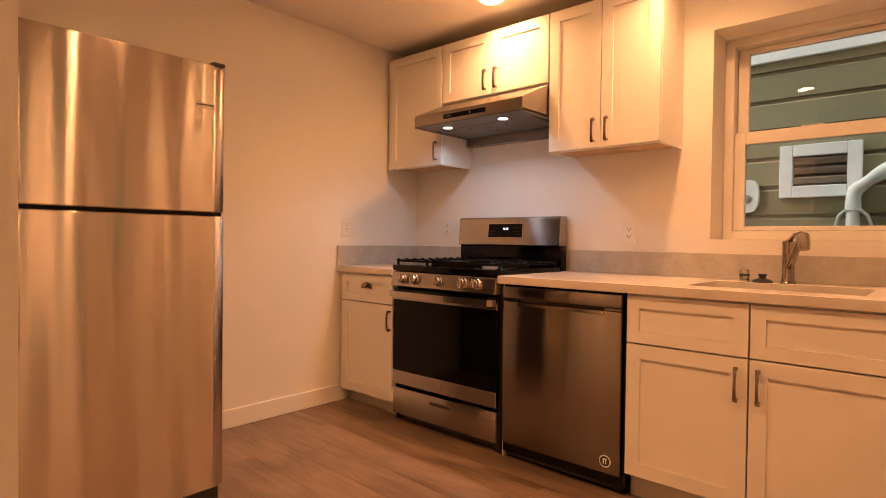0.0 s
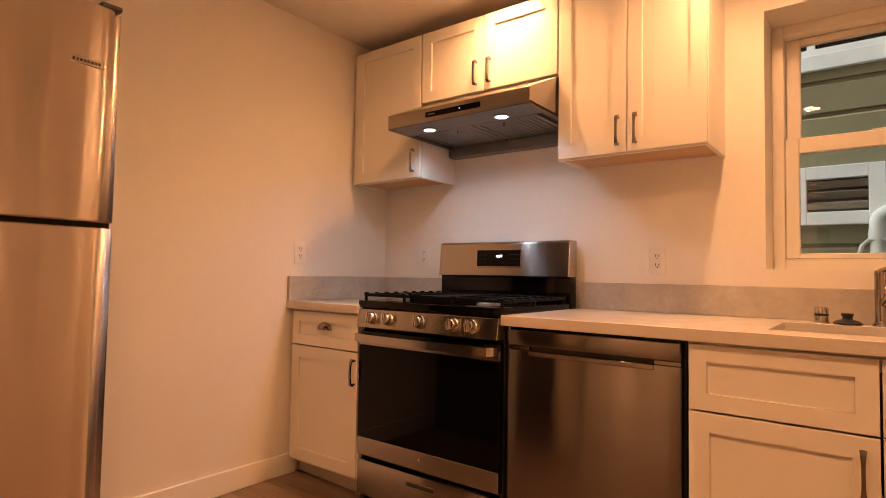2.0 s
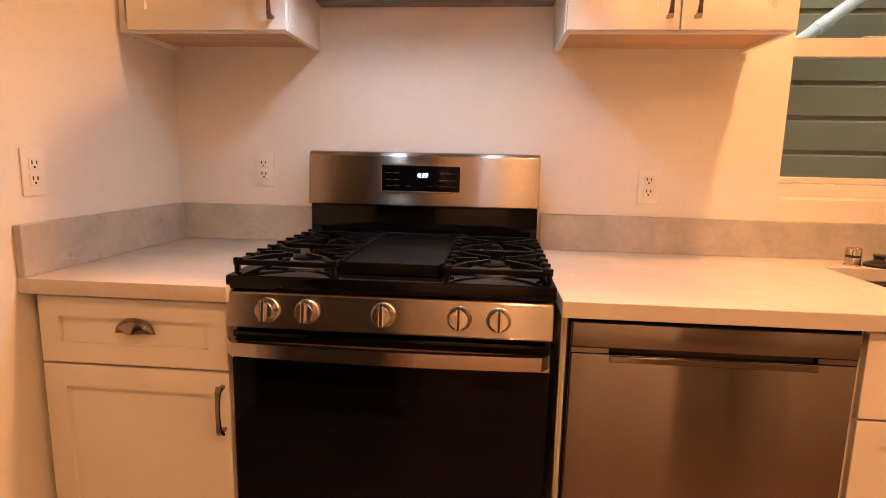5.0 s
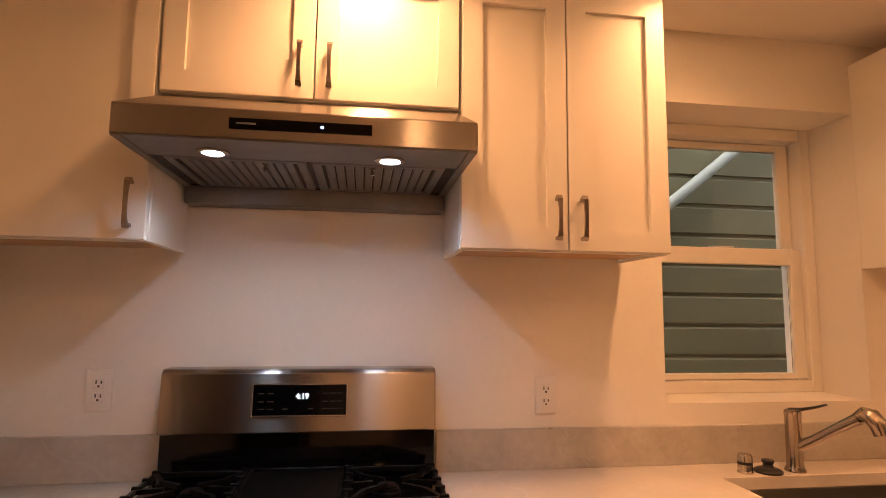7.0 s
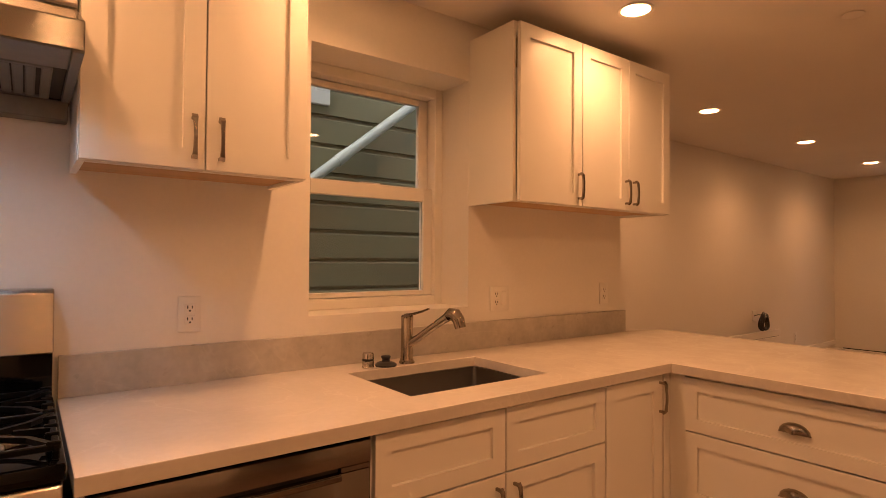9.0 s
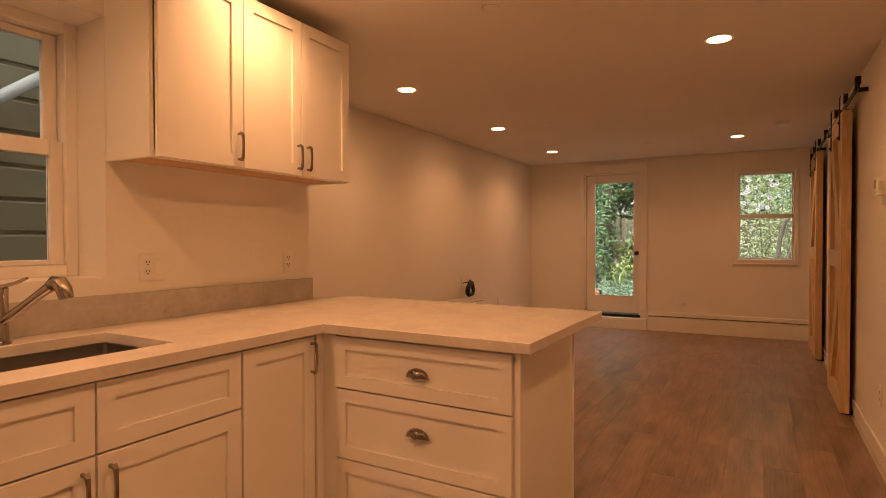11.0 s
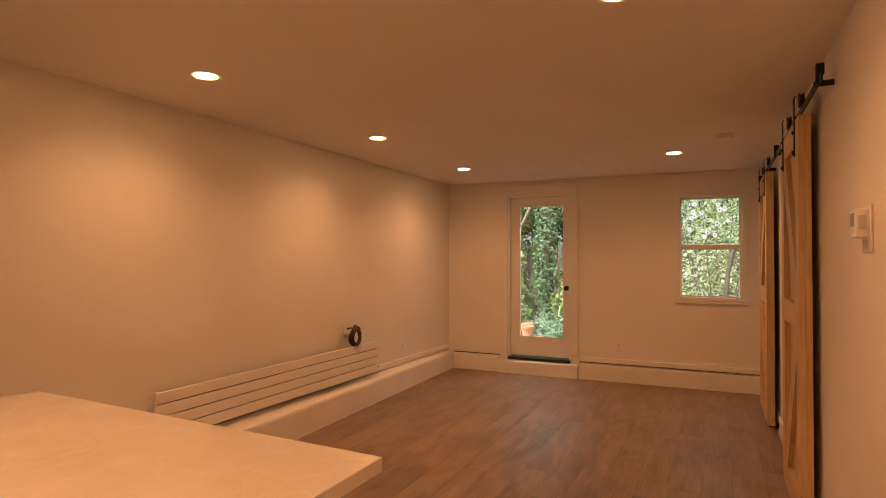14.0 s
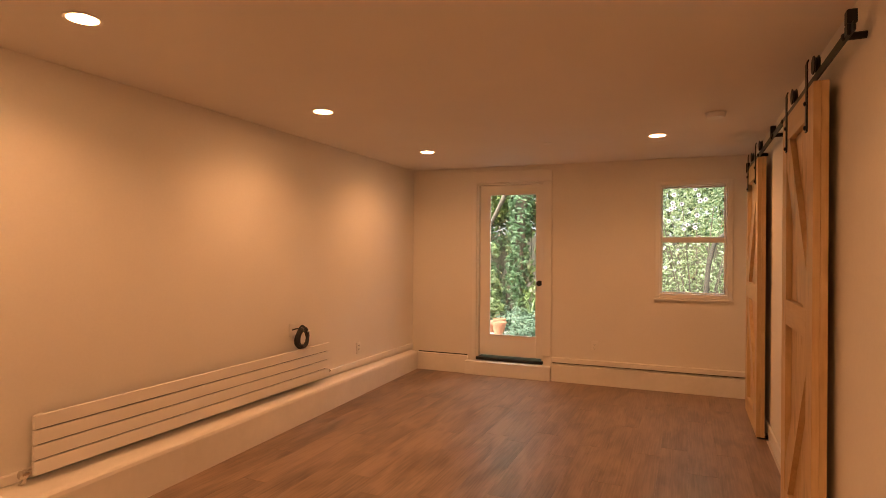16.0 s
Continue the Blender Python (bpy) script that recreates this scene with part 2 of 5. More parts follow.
M_BLKMETAL = material("black_steel", (0.016, 0.016, 0.017), 0.42, 0.3, vary=0.2, scale=25)
M_PINE = wood("pine_upright", (0.65, 0.475, 0.255), (0.51, 0.335, 0.158), "z", 0.5, 9.0, 0.10, 0.2, knots=0.22)
M_PINE_X = wood("pine_level", (0.65, 0.475, 0.255), (0.51, 0.335, 0.158), "x", 0.5, 9.0, 0.12, 0.3)
M_FLOOR = wood("vinyl_plank", (0.315, 0.210, 0.144), (0.080, 0.050, 0.034), "x", 0.36, 5.6, 0.07, 0.04, detail=4.0, warp=0.8, drawn=3.0)
M_FLOOR.node_tree.nodes["Principled BSDF"].inputs["Specular IOR Level"].default_value = 0.95
M_GLASS = glass("window_glass")
M_SINK = brushed("sink_steel", (0.34, 0.33, 0.32), 0.36, 0.05, 0.0, 0.4)
M_LED = material("warm_lens", (1, 0.9, 0.75), 0.5, emit=36.0, emit_colour=(1.0, 0.49, 0.205))
M_COOLLED = material("cool_lens", (1, 1, 1), 0.5, emit=32.0, emit_colour=(0.66, 0.80, 1.0))
M_DIGIT = material("clock_glow", (0.7, 0.85, 1.0), 0.5, emit=1.6, emit_colour=(0.75, 0.88, 1.0))
M_BLUE = material("button_glow", (0.3, 0.5, 1.0), 0.5, emit=1.6, emit_colour=(0.30, 0.45, 1.0))
M_SIDING = material("green_grey_siding", (0.205, 0.188, 0.102), 0.6, vary=0.08, scale=3, fine=0.05, fine_scale=50, bump=0.2, bump_scale=60, ao_random=0.04)
M_EXTWHITE = material("white_exterior_paint", (0.74, 0.75, 0.70), 0.55, vary=0.08, scale=6)
M_PVC = material("white_pipe", (0.62, 0.65, 0.59), 0.4, vary=0.08, scale=8)
# dark tone for slots and ducts, also for shade behind baffles and radiator panels
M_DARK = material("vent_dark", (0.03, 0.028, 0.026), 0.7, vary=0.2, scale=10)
M_SOIL = material("garden_soil", (0.07, 0.055, 0.035), 0.95, vary=0.4, scale=6, fine=0.3, fine_scale=60, bump=1.0, bump_scale=30)
M_GROUND = material("packed_ground", (0.12, 0.11, 0.095), 0.95, vary=0.25, scale=1.2, fine=0.2, fine_scale=25, bump=0.8, bump_scale=20)
M_BARK = material("bark", (0.15, 0.12, 0.085), 0.9, vary=0.35, scale=9, fine=0.3, fine_scale=60, bump=1.0, bump_scale=40, stretch=(1, 1, 0.25))


def leafy(m, colour, share=0.4):
    """Let daylight pass through a leaf."""
    n, l = m.node_tree.nodes, m.node_tree.links
    t, mix = n.new("ShaderNodeBsdfTranslucent"), n.new("ShaderNodeMixShader")
    t.inputs["Color"].default_value = (*colour, 1)
    mix.inputs[0].default_value = share
    l.new(n["Principled BSDF"].outputs[0], mix.inputs[1]), l.new(t.outputs[0], mix.inputs[2])
    l.new(mix.outputs[0], n["Material Output"].inputs["Surface"])
    return m


M_LEAF = material("ivy_leaf", (0.13, 0.22, 0.10), 0.4, vary=0.45, scale=5, fine=0.35, fine_scale=30)
M_LEAF2 = material("bright_leaf", (0.23, 0.31, 0.125), 0.45, vary=0.45, scale=4, fine=0.35, fine_scale=30)
M_LEAF3 = material("dark_leaf", (0.12, 0.18, 0.075), 0.5, vary=0.45, scale=4, fine=0.35, fine_scale=30)
# paler green: bloom and haze over the bush, put into the leaf colour
M_PALE = material("hazed_leaf", (0.30, 0.36, 0.20), 0.45, vary=0.4, scale=6, fine=0.35, fine_scale=30)
M_SLIM = material("dark_bark", (0.075, 0.062, 0.042), 0.9, vary=0.35, scale=14, bump=0.8, bump_scale=60)
M_IVY2 = material("ground_ivy_leaf", (0.18, 0.265, 0.17), 0.42, vary=0.4, scale=7, fine=0.35, fine_scale=40)
M_LEAF4 = material("yellow_green_leaf", (0.20, 0.27, 0.075), 0.45, vary=0.4, scale=5, fine=0.3, fine_scale=40)
M_PETAL = material("white_petal", (0.66, 0.63, 0.68), 0.6, vary=0.06, scale=40)
M_EYE = material("flower_eye", (0.10, 0.05, 0.06), 0.7)
leafy(M_PALE, (0.40, 0.48, 0.22))
M_FENCE = material("weathered_fence", (0.24, 0.205, 0.155), 0.85, vary=0.25, scale=7, fine=0.2, fine_scale=60, stretch=(1, 1, 0.2), ao_random=0.2, bump=0.5, bump_scale=50)
M_CLAY = material("terracotta", (0.55, 0.24, 0.13), 0.8, vary=0.15, scale=12, bump=0.3, bump_scale=60)
M_STONE = material("paving", (0.34, 0.32, 0.28), 0.85, vary=0.15, scale=6, fine=0.15, fine_scale=60, bump=0.5, bump_scale=40)
M_CABLE = material("cable_jacket", (0.02, 0.02, 0.02), 0.4, vary=0.2, scale=30)

for m_ in (M_LEAF, M_LEAF2, M_LEAF3, M_LEAF4, M_IVY2, M_PETAL):
    n_, l_ = m_.node_tree.nodes, m_.node_tree.links
    p_ = n_["Principled BSDF"]
    tr_, mx_ = n_.new("ShaderNodeBsdfTranslucent"), n_.new("ShaderNodeMixShader")
    mx_.inputs[0].default_value = 0.4
    l_.new(p_.inputs["Base Color"].links[0].from_socket, tr_.inputs["Color"])
    l_.new(p_.outputs[0], mx_.inputs[1]), l_.new(tr_.outputs[0], mx_.inputs[2])
    l_.new(mx_.outputs[0], n_["Material Output"].inputs["Surface"])

# ---- mesh helpers ----


def raw_box(bm, x0, x1, y0, y1, z0, z1, bevel=0.0, segments=1):
    vs = [bm.verts.new((x, y, z)) for x in (x0, x1) for y in (y0, y1) for z in (z0, z1)]
    fs = [bm.faces.new([vs[i] for i in f]) for f in ((0, 1, 3, 2), (4, 6, 7, 5), (0, 4, 5, 1), (2, 3, 7, 6), (0, 2, 6, 4), (1, 5, 7, 3))]
    if bevel:
        es = list({e for f in fs for e in f.edges})
        bmesh.ops.bevel(bm, geom=es, offset=bevel, segments=segments, profile=0.5, affect="EDGES", clamp_overlap=True)
    return fs


def finish(bm, name, mat, parent=None, m=None, smooth=False):
    bmesh.ops.recalc_face_normals(bm, faces=bm.faces)
    if m is not None:
        bm.transform(m)
    me = bpy.data.meshes.new(name)
    bm.to_mesh(me)
    bm.free()
    for mm in (mat if isinstance(mat, (list, tuple)) else [mat]):
        me.materials.append(mm)
    if smooth:
        for f in me.polygons:
            f.use_smooth = True
        me.set_sharp_from_angle(angle=radians(40))
    ob = new(name, me)
    if parent is not None:
        adopt(ob, parent)
    return ob


def adopt(ob, parent):
    ob.parent = parent
    ob.matrix_parent_inverse = Matrix() if parent.parent else parent.matrix_basis.inverted()


def box(name, x0, x1, y0, y1, z0, z1, mat, parent=None, bevel=0.0, segments=1, m=None):
    bm = bmesh.new()
    raw_box(bm, min(x0, x1), max(x0, x1), min(y0, y1), max(y0, y1), min(z0, z1), max(z0, z1), bevel, segments)
    return finish(bm, name, mat, parent, m, smooth=segments > 1)


def boxes(name, rows, mat, parent=None, bevel=0.0, m=None):
    bm = bmesh.new()
    for r in rows:
        raw_box(bm, *r, bevel)
    return finish(bm, name, mat, parent, m)


def thing(name, x, y, z, label, category, group="", kind=""):
    e = new(name)
    e.empty_display_size = 0.1
    e.location = (x, y, z)
    return tagged(e, label, category, group, kind)


def lathe(name, profile, mat, parent=None, m=None, steps=20, smooth=True):
    """Turn a profile of (radius, height) round the upright axis."""
    bm = bmesh.new()
    rings = []
    for r, z in profile:
        rings.append([bm.verts.new((r * math.cos(2 * math.pi * i / steps), r * math.sin(2 * math.pi * i / steps), z)) for i in range(steps)])
    for a, b in zip(rings, rings[1:]):
        for i in range(steps):
            bm.faces.new((a[i], a[(i + 1) % steps], b[(i + 1) % steps], b[i]))
    bm.faces.new(rings[0][::-1]), bm.faces.new(rings[-1])
    return finish(bm, name, mat, parent, m, smooth)


def sweep(name, points, half, mat, parent=None, m=None, side=(1, 0, 0), round_steps=0):
    """Run a section along points: a flat bar of half sizes (across, thick), or a round one when round_steps is set."""
    bm = bmesh.new()
    pts = [Vector(p) for p in points]
    rings = []
    for i, p in enumerate(pts):
        d = (pts[min(i + 1, len(pts) - 1)] - pts[max(i - 1, 0)]).normalized()
        s = Vector(side)
        s = (s - d * s.dot(d)).normalized()
        up = d.cross(s)
        h = half[i] if isinstance(half, list) else half
        if round_steps:
            rings.append([bm.verts.new(p + h[0] * (s * math.cos(2 * math.pi * k / round_steps) + up * math.sin(2 * math.pi * k / round_steps))) for k in range(round_steps)])
        else:
            rings.append([bm.verts.new(p + s * a * h[0] + up * b * h[1]) for a, b in ((-1, -1), (1, -1), (1, 1), (-1, 1))])
    n = len(rings[0])
    for a, b in zip(rings, rings[1:]):
        for i in range(n):
            bm.faces.new((a[i], a[(i + 1) % n], b[(i + 1) % n], b[i]))
    bm.faces.new(rings[0][::-1]), bm.faces.new(rings[-1])
    return finish(bm, name, mat, parent, m, smooth=round_steps > 0)


def prism(name, outline, z0, z1, mat, parent=None, bevel=0.0, m=None):
    bm = bmesh.new()
    lo, hi = [bm.verts.new((x, y, z0)) for x, y in outline], [bm.verts.new((x, y, z1)) for x, y in outline]
    n = len(outline)
    fs = [bm.faces.new(lo[::-1]), bm.faces.new(hi)]
    for i in range(n):
        fs.append(bm.faces.new((lo[i], lo[(i + 1) % n], hi[(i + 1) % n], hi[i])))
    if bevel:
        bmesh.ops.bevel(bm, geom=list(bm.edges), offset=bevel, segments=2, profile=0.5, affect="EDGES")
    return finish(bm, name, mat, parent, m)


def holed_slab(name, x0, x1, y0, y1, holes, z0, z1, mat, parent=None, m=None):
    """A slab with rectangular holes through it, cut on a grid; holes are (x0, x1, y0, y1)."""
    xs = sorted({x0, x1, *[v for h in holes for v in h[:2]]})
    ys = sorted({y0, y1, *[v for h in holes for v in h[2:]]})
    bm = bmesh.new()
    vert = {}

    def v(i, j, k):
        if (i, j, k) not in vert:
            vert[i, j, k] = bm.verts.new((xs[i], ys[j], (z0, z1)[k]))
        return vert[i, j, k]

    def solid(i, j):
        if not (0 <= i < len(xs) - 1 and 0 <= j < len(ys) - 1):
            return False
        cx, cy = (xs[i] + xs[i + 1]) / 2, (ys[j] + ys[j + 1]) / 2
        return not any(h[0] < cx < h[1] and h[2] < cy < h[3] for h in holes)

    for i in range(len(xs) - 1):
        for j in range(len(ys) - 1):
            if not solid(i, j):
                continue
            for k in (0, 1):
                bm.faces.new([v(i, j, k), v(i + 1, j, k), v(i + 1, j + 1, k), v(i, j + 1, k)])
            if not solid(i - 1, j):
                bm.faces.new([v(i, j, 0), v(i, j + 1, 0), v(i, j + 1, 1), v(i, j, 1)])
            if not solid(i + 1, j):
                bm.faces.new([v(i + 1, j, 0), v(i + 1, j + 1, 0), v(i + 1, j + 1, 1), v(i + 1, j, 1)])
            if not solid(i, j - 1):
                bm.faces.new([v(i, j, 0), v(i + 1, j, 0), v(i + 1, j, 1), v(i, j, 1)])
            if not solid(i, j + 1):
                bm.faces.new([v(i, j + 1, 0), v(i + 1, j + 1, 0), v(i + 1, j + 1, 1), v(i, j + 1, 1)])
    return finish(bm, name, mat, parent, m)


# Stand a slab drawn in (x, z) up as a wall: slab x to x, slab y to z, slab z to -y
UPRIGHT = Matrix(((1, 0, 0, 0), (0, 0, -1, 0), (0, 1, 0, 0), (0, 0, 0, 1)))


def structure(ob, label, category):
    return tagged(ob, label, category, kind="structure")


# ---- the shell ----
XL, YK, YS, YN, XJ = -2.165, 3.545, 0.69, 4.35, 1.78
# the garden wall stands slightly askew: along it (u), out of the room (d)
FAR = pose(7.50, 4.35, 0, 0, 0, -90 + math.degrees(math.atan(0.04)))


def slab_wall(name, outline_x, outline_z, holes, near, thick, label, m=None):
    """Wall along x whose room face is at y = near."""
    mm = Matrix.Translation((0, near, 0)) @ UPRIGHT
    if m is not None:
        mm = m @ mm
    return structure(holed_slab(name, *outline_x, *outline_z, holes, -thick, 0.0, M_WALL, m=mm), label, "wall")


WIN_X, WIN_Z = (-0.12, 0.645), (1.105, 2.135)
slab_wall("wall_north", (XL - 0.15, XJ), (-0.1, 2.55), [(*WIN_X, *WIN_Z)], YK, 0.34, "white painted kitchen wall with a deep window recess")
structure(box("wall_return", XJ - 0.15, XJ, YK + 0.34, YN + 0.15, -0.1, 2.55, M_WALL), "white painted return wall beside the kitchen", "wall")
slab_wall("wall_north_living", (XJ, 7.66), (-0.1, 2.55), [], YN, 0.15, "long white painted living room wall")
structure(box("wall_west", XL - 0.15, XL, 0.5, YK, -0.1, 2.55, M_WALL), "white painted wall behind the refrigerator", "wall")
slab_wall("wall_east", (-0.15, 3.95), (-0.1, 2.55), [(0.815, 1.60, 0.16, 2.215), (2.80, 3.45, 0.985, 2.135)], 0.0, 0.16,
          "white painted garden wall with door and window", FAR)
structure(box("wall_south", 1.32, 7.75, YS - 0.14, YS, -0.1, 2.55, M_WALL), "white painted wall behind the sliding barn doors", "wall")
structure(box("wall_south_kitchen", XL, -0.16, 0.60, 0.78, -0.1, 2.55, M_WALL), "white painted wall beside the refrigerator", "wall")
structure(box("wall_hall_west", -0.31, -0.16, -1.10, 0.60, -0.1, 2.55, M_WALL), "white painted hall wall", "wall")
structure(box("wall_hall_east", 1.32, 1.46, -1.10, YS - 0.14, -0.1, 2.55, M_WALL), "white painted hall wall", "wall")
structure(box("wall_hall_end", -0.31, 1.46, -1.25, -1.10, -0.1, 2.55, M_WALL), "white painted end wall of the hall", "wall")
PLAN = [(XL - 0.15, 0.5), (-0.31, 0.5), (-0.31, -1.25), (1.46, -1.25), (1.46, 0.55), (7.85, 0.55), (7.85, YN + 0.15), (XJ - 0.15, YN + 0.15), (XJ - 0.15, YK + 0.34), (XL - 0.15, YK + 0.34)]
structure(prism("ceiling", PLAN, CEIL, CEIL + 0.16, M_CEIL), "flat white painted ceiling", "ceiling")
floor = structure(prism("floor", PLAN, -0.12, -0.012, M_KICK), "brown wood-look vinyl plank floor", "floor")

# baseboards
structure(box("baseboard_west", XL, XL + 0.014, 0.78, 2.90, 0.039, 0.142, M_TRIM, bevel=0.003), "white painted flat baseboard", "baseboard")
structure(box("baseboard_south", 1.33, 7.55, YS, YS + 0.014, 0.0, 0.105, M_TRIM, bevel=0.003), "white painted flat baseboard", "baseboard")

# painted concrete footing along the living room walls; its face runs askew
bm = bmesh.new()
line = [(1.80, 4.02, 0.245), (3.7, 4.10, 0.242), (5.5, 4.178, 0.232), (7.46, 4.262, 0.213)]
rows_ = []
for x, y, z in line:
    rows_.append([bm.verts.new(p) for p in ((x, y, -0.02), (x, y, z - 0.030), (x, y + 0.005, z - 0.012), (x, y + 0.016, z - 0.003), (x, y + 0.035, z), (x, YN, z + 0.006), (x, YN, -0.02))])
for a, b in zip(rows_, rows_[1:]):
    for i in range(6):
        bm.faces.new((a[i], b[i], b[i + 1], a[i + 1]))
bm.faces.new(rows_[0]), bm.faces.new(rows_[-1][::-1])
structure(finish(bm, "footing_north", M_CURB), "white painted concrete footing, scuffed low", "ledge")
structure(box("footing_east", 0.085, 0.715, -0.045, 0.0, -0.02, 0.205, M_CURB, bevel=0.006, m=FAR), "white painted concrete footing", "ledge")
structure(box("footing_gap", 0.09, 0.71, -0.012, -0.0005, 0.2055, 0.216, M_DARK, m=FAR), "thin dark line on top of the footing", "trim")
structure(box("footing_east_south", 1.70, 3.66, -0.05, 0.0, -0.02, 0.185, M_CURB, bevel=0.006, m=FAR), "white painted concrete footing under the window", "ledge")
structure(box("trim_east", 1.70, 3.66, -0.035, 0.0, 0.205, 0.262, M_TRIM, bevel=0.006, m=FAR), "white painted moulding over the footing", "trim")
structure(box("footing_gap_south", 1.705, 3.655, -0.012, -0.0005, 0.1965, 0.2045, M_DARK, m=FAR), "thin dark line under the moulding", "trim")
structure(box("trim_north", XJ, 7.47, YN - 0.022, YN, 0.252, 0.305, M_TRIM, bevel=0.005), "white painted moulding over the footing", "trim")

# ---- kitchen window ----
win = thing("window_1", 0.26, 3.75, 1.105, "white double-hung kitchen window in a deep recess", "window", kind="structure")


def ring(name, x0, x1, z0, z1, w, y0, y1, mat, parent, m=None, bevel=0.003, bottom=None, top=None):
    """A rectangular frame of four butted bars."""
    b, t = bottom or w, top or w
    return boxes(name, [(x0, x0 + w, y0, y1, z0, z1), (x1 - w, x1, y0, y1, z0, z1),
                        (x0 + w, x1 - w, y0, y1, z0, z0 + b), (x0 + w, x1 - w, y0, y1, z1 - t, z1)], mat, parent, bevel, m)


ring("frame", WIN_X[0], WIN_X[1], WIN_Z[0], WIN_Z[1], 0.045, 3.745, 3.88, M_PLASTIC, win)
ring("upper_sash", -0.072, 0.597, 1.60, 2.088, 0.052, 3.805, 3.835, M_PLASTIC, win, bottom=0.055, top=0.03)
ring("lower_sash", -0.074, 0.599, 1.152, 1.655, 0.050, 3.765, 3.800, M_PLASTIC, win, bottom=0.022, top=0.064)
box("sash_lock", 0.215, 0.315, 3.768, 3.790, 1.655, 1.661, M_PLASTIC, win, 0.004)
for z0, z1, y in ((1.655, 2.058, 3.82), (1.174, 1.591, 3.782)):
    p = box("pane", -0.022, 0.547, y - 0.003, y + 0.003, z0, z1, M_GLASS, win)
    p.visible_shadow = False

# ---- garden door ----
door = thing("door_1", 7.55, 3.14, 0.16, "white glazed garden door, closed, black knob", "door", kind="structure")
boxes("casing", [(0.765, 0.815, -0.022, 0.0, 0.205, 2.215), (1.60, 1.69, -0.022, 0.0, 0.265, 2.215), (0.765, 1.69, -0.022, 0.0, 2.215, 2.345)], M_TRIM, door, 0.004, FAR)
boxes("jamb", [(0.817, 0.837, 0.0, 0.15, 0.20, 2.213), (1.578, 1.598, 0.0, 0.15, 0.20, 2.213), (0.837, 1.578, 0.0, 0.15, 2.193, 2.213)], M_TRIM, door, 0.002, FAR)
boxes("slab", [(0.839, 0.957, 0.055, 0.10, 0.215, 2.191), (1.507, 1.576, 0.055, 0.10, 0.215, 2.191), (0.957, 1.507, 0.055, 0.10, 0.215, 0.452), (0.957, 1.507, 0.055, 0.10, 2.085, 2.191)], M_TRIM, door, 0.003, FAR)
ring("glazing_bead", 0.952, 1.512, 0.448, 2.088, 0.012, 0.048, 0.060, M_TRIM, door, FAR, 0.002)
p = box("pane", 0.958, 1.506, 0.074, 0.080, 0.45, 2.087, M_GLASS, door, m=FAR)
p.visible_shadow = False
box("threshold", 0.815, 1.60, -0.02, 0.14, 0.165, 0.198, M_BLKMETAL, door, 0.006, m=FAR)
box("step", 0.70, 1.695, -0.075, -0.001, -0.02, 0.158, M_CURB, door, 0.008, m=FAR)
knob = lathe("knob", [(0.030, 0.0), (0.030, 0.006), (0.013, 0.010), (0.012, 0.035), (0.027, 0.045), (0.031, 0.060), (0.024, 0.072), (0.0, 0.074)][:-1],
             M_BLKMETAL, door, FAR @ pose(1.548, 0.055, 1.07, 90, 0, 0))

# ---- garden window ----
win2 = thing("window_2", 7.6, 1.22, 0.95, "white double-hung window onto the garden", "window", kind="structure")
ring("casing", 2.765, 3.485, 0.96, 2.165, 0.045, -0.018, 0.0, M_TRIM, win2, FAR, 0.003, top=0.04)
box("sill", 2.755, 3.495, -0.03, 0.0, 0.935, 0.958, M_TRIM, win2, 0.004, m=FAR)
ring("frame", 2.802, 3.448, 0.987, 2.133, 0.02, 0.0, 0.12, M_PLASTIC, win2, FAR, 0.002)
ring("upper_sash", 2.823, 3.427, 1.545, 2.112, 0.014, 0.07, 0.095, M_PLASTIC, win2, FAR, 0.002, bottom=0.045)
ring("lower_sash", 2.823, 3.427, 1.008, 1.588, 0.014, 0.03, 0.062, M_PLASTIC, win2, FAR, 0.002, top=0.055)
for z0, z1, y in ((1.588, 2.10, 0.082), (1.02, 1.535, 0.046)):
    p = box("pane", 2.835, 3.415, y - 0.003, y + 0.003, z0, z1, M_GLASS, win2, m=FAR)
    p.visible_shadow = False

# ---- recessed lights and ceiling fittings ----


def can_fixture():
    e = thing("recessed_light", 0, 0, CEIL, "white round recessed ceiling light, lit warm", "light", "recessed ceiling lights")
    lathe("trim_ring", [(0.0605, -0.001), (0.074, -0.001), (0.078, -0.003), (0.074, -0.006), (0.061, -0.004)], M_PLASTIC, e, Matrix.Translation((0, 0, CEIL)), 28)
    lathe("lens", [(0.060, -0.002), (0.060, -0.004), (0.03, -0.005)], M_LED, e, Matrix.Translation((0, 0, CEIL)), 28)
    return e


first = can_fixture()
for cx, cy in CANS[1:]:
    copy_thing(first, Matrix.Translation((cx, cy, CEIL)))
first.location = (*CANS[0], CEIL)


def disc_fitting(name, x, y, r, h, label, category):
    e = thing(name, x, y, CEIL, label, category)
    lathe("body", [(r, -0.001), (r, -h * 0.6), (r * 0.85, -h), (r * 0.3, -h * 1.02)], M_PLASTIC, e, Matrix.Translation((x, y, CEIL)), 24)
    return e


smoke = disc_fitting("smoke_detector", 5.70, 1.107, 0.062, 0.035, "round white smoke detector on the ceiling", "detector")
lathe("base_plate", [(0.07, -0.001), (0.07, -0.008), (0.05, -0.009)], M_PLASTIC, smoke, Matrix.Translation((5.70, 1.107, CEIL)), 24)
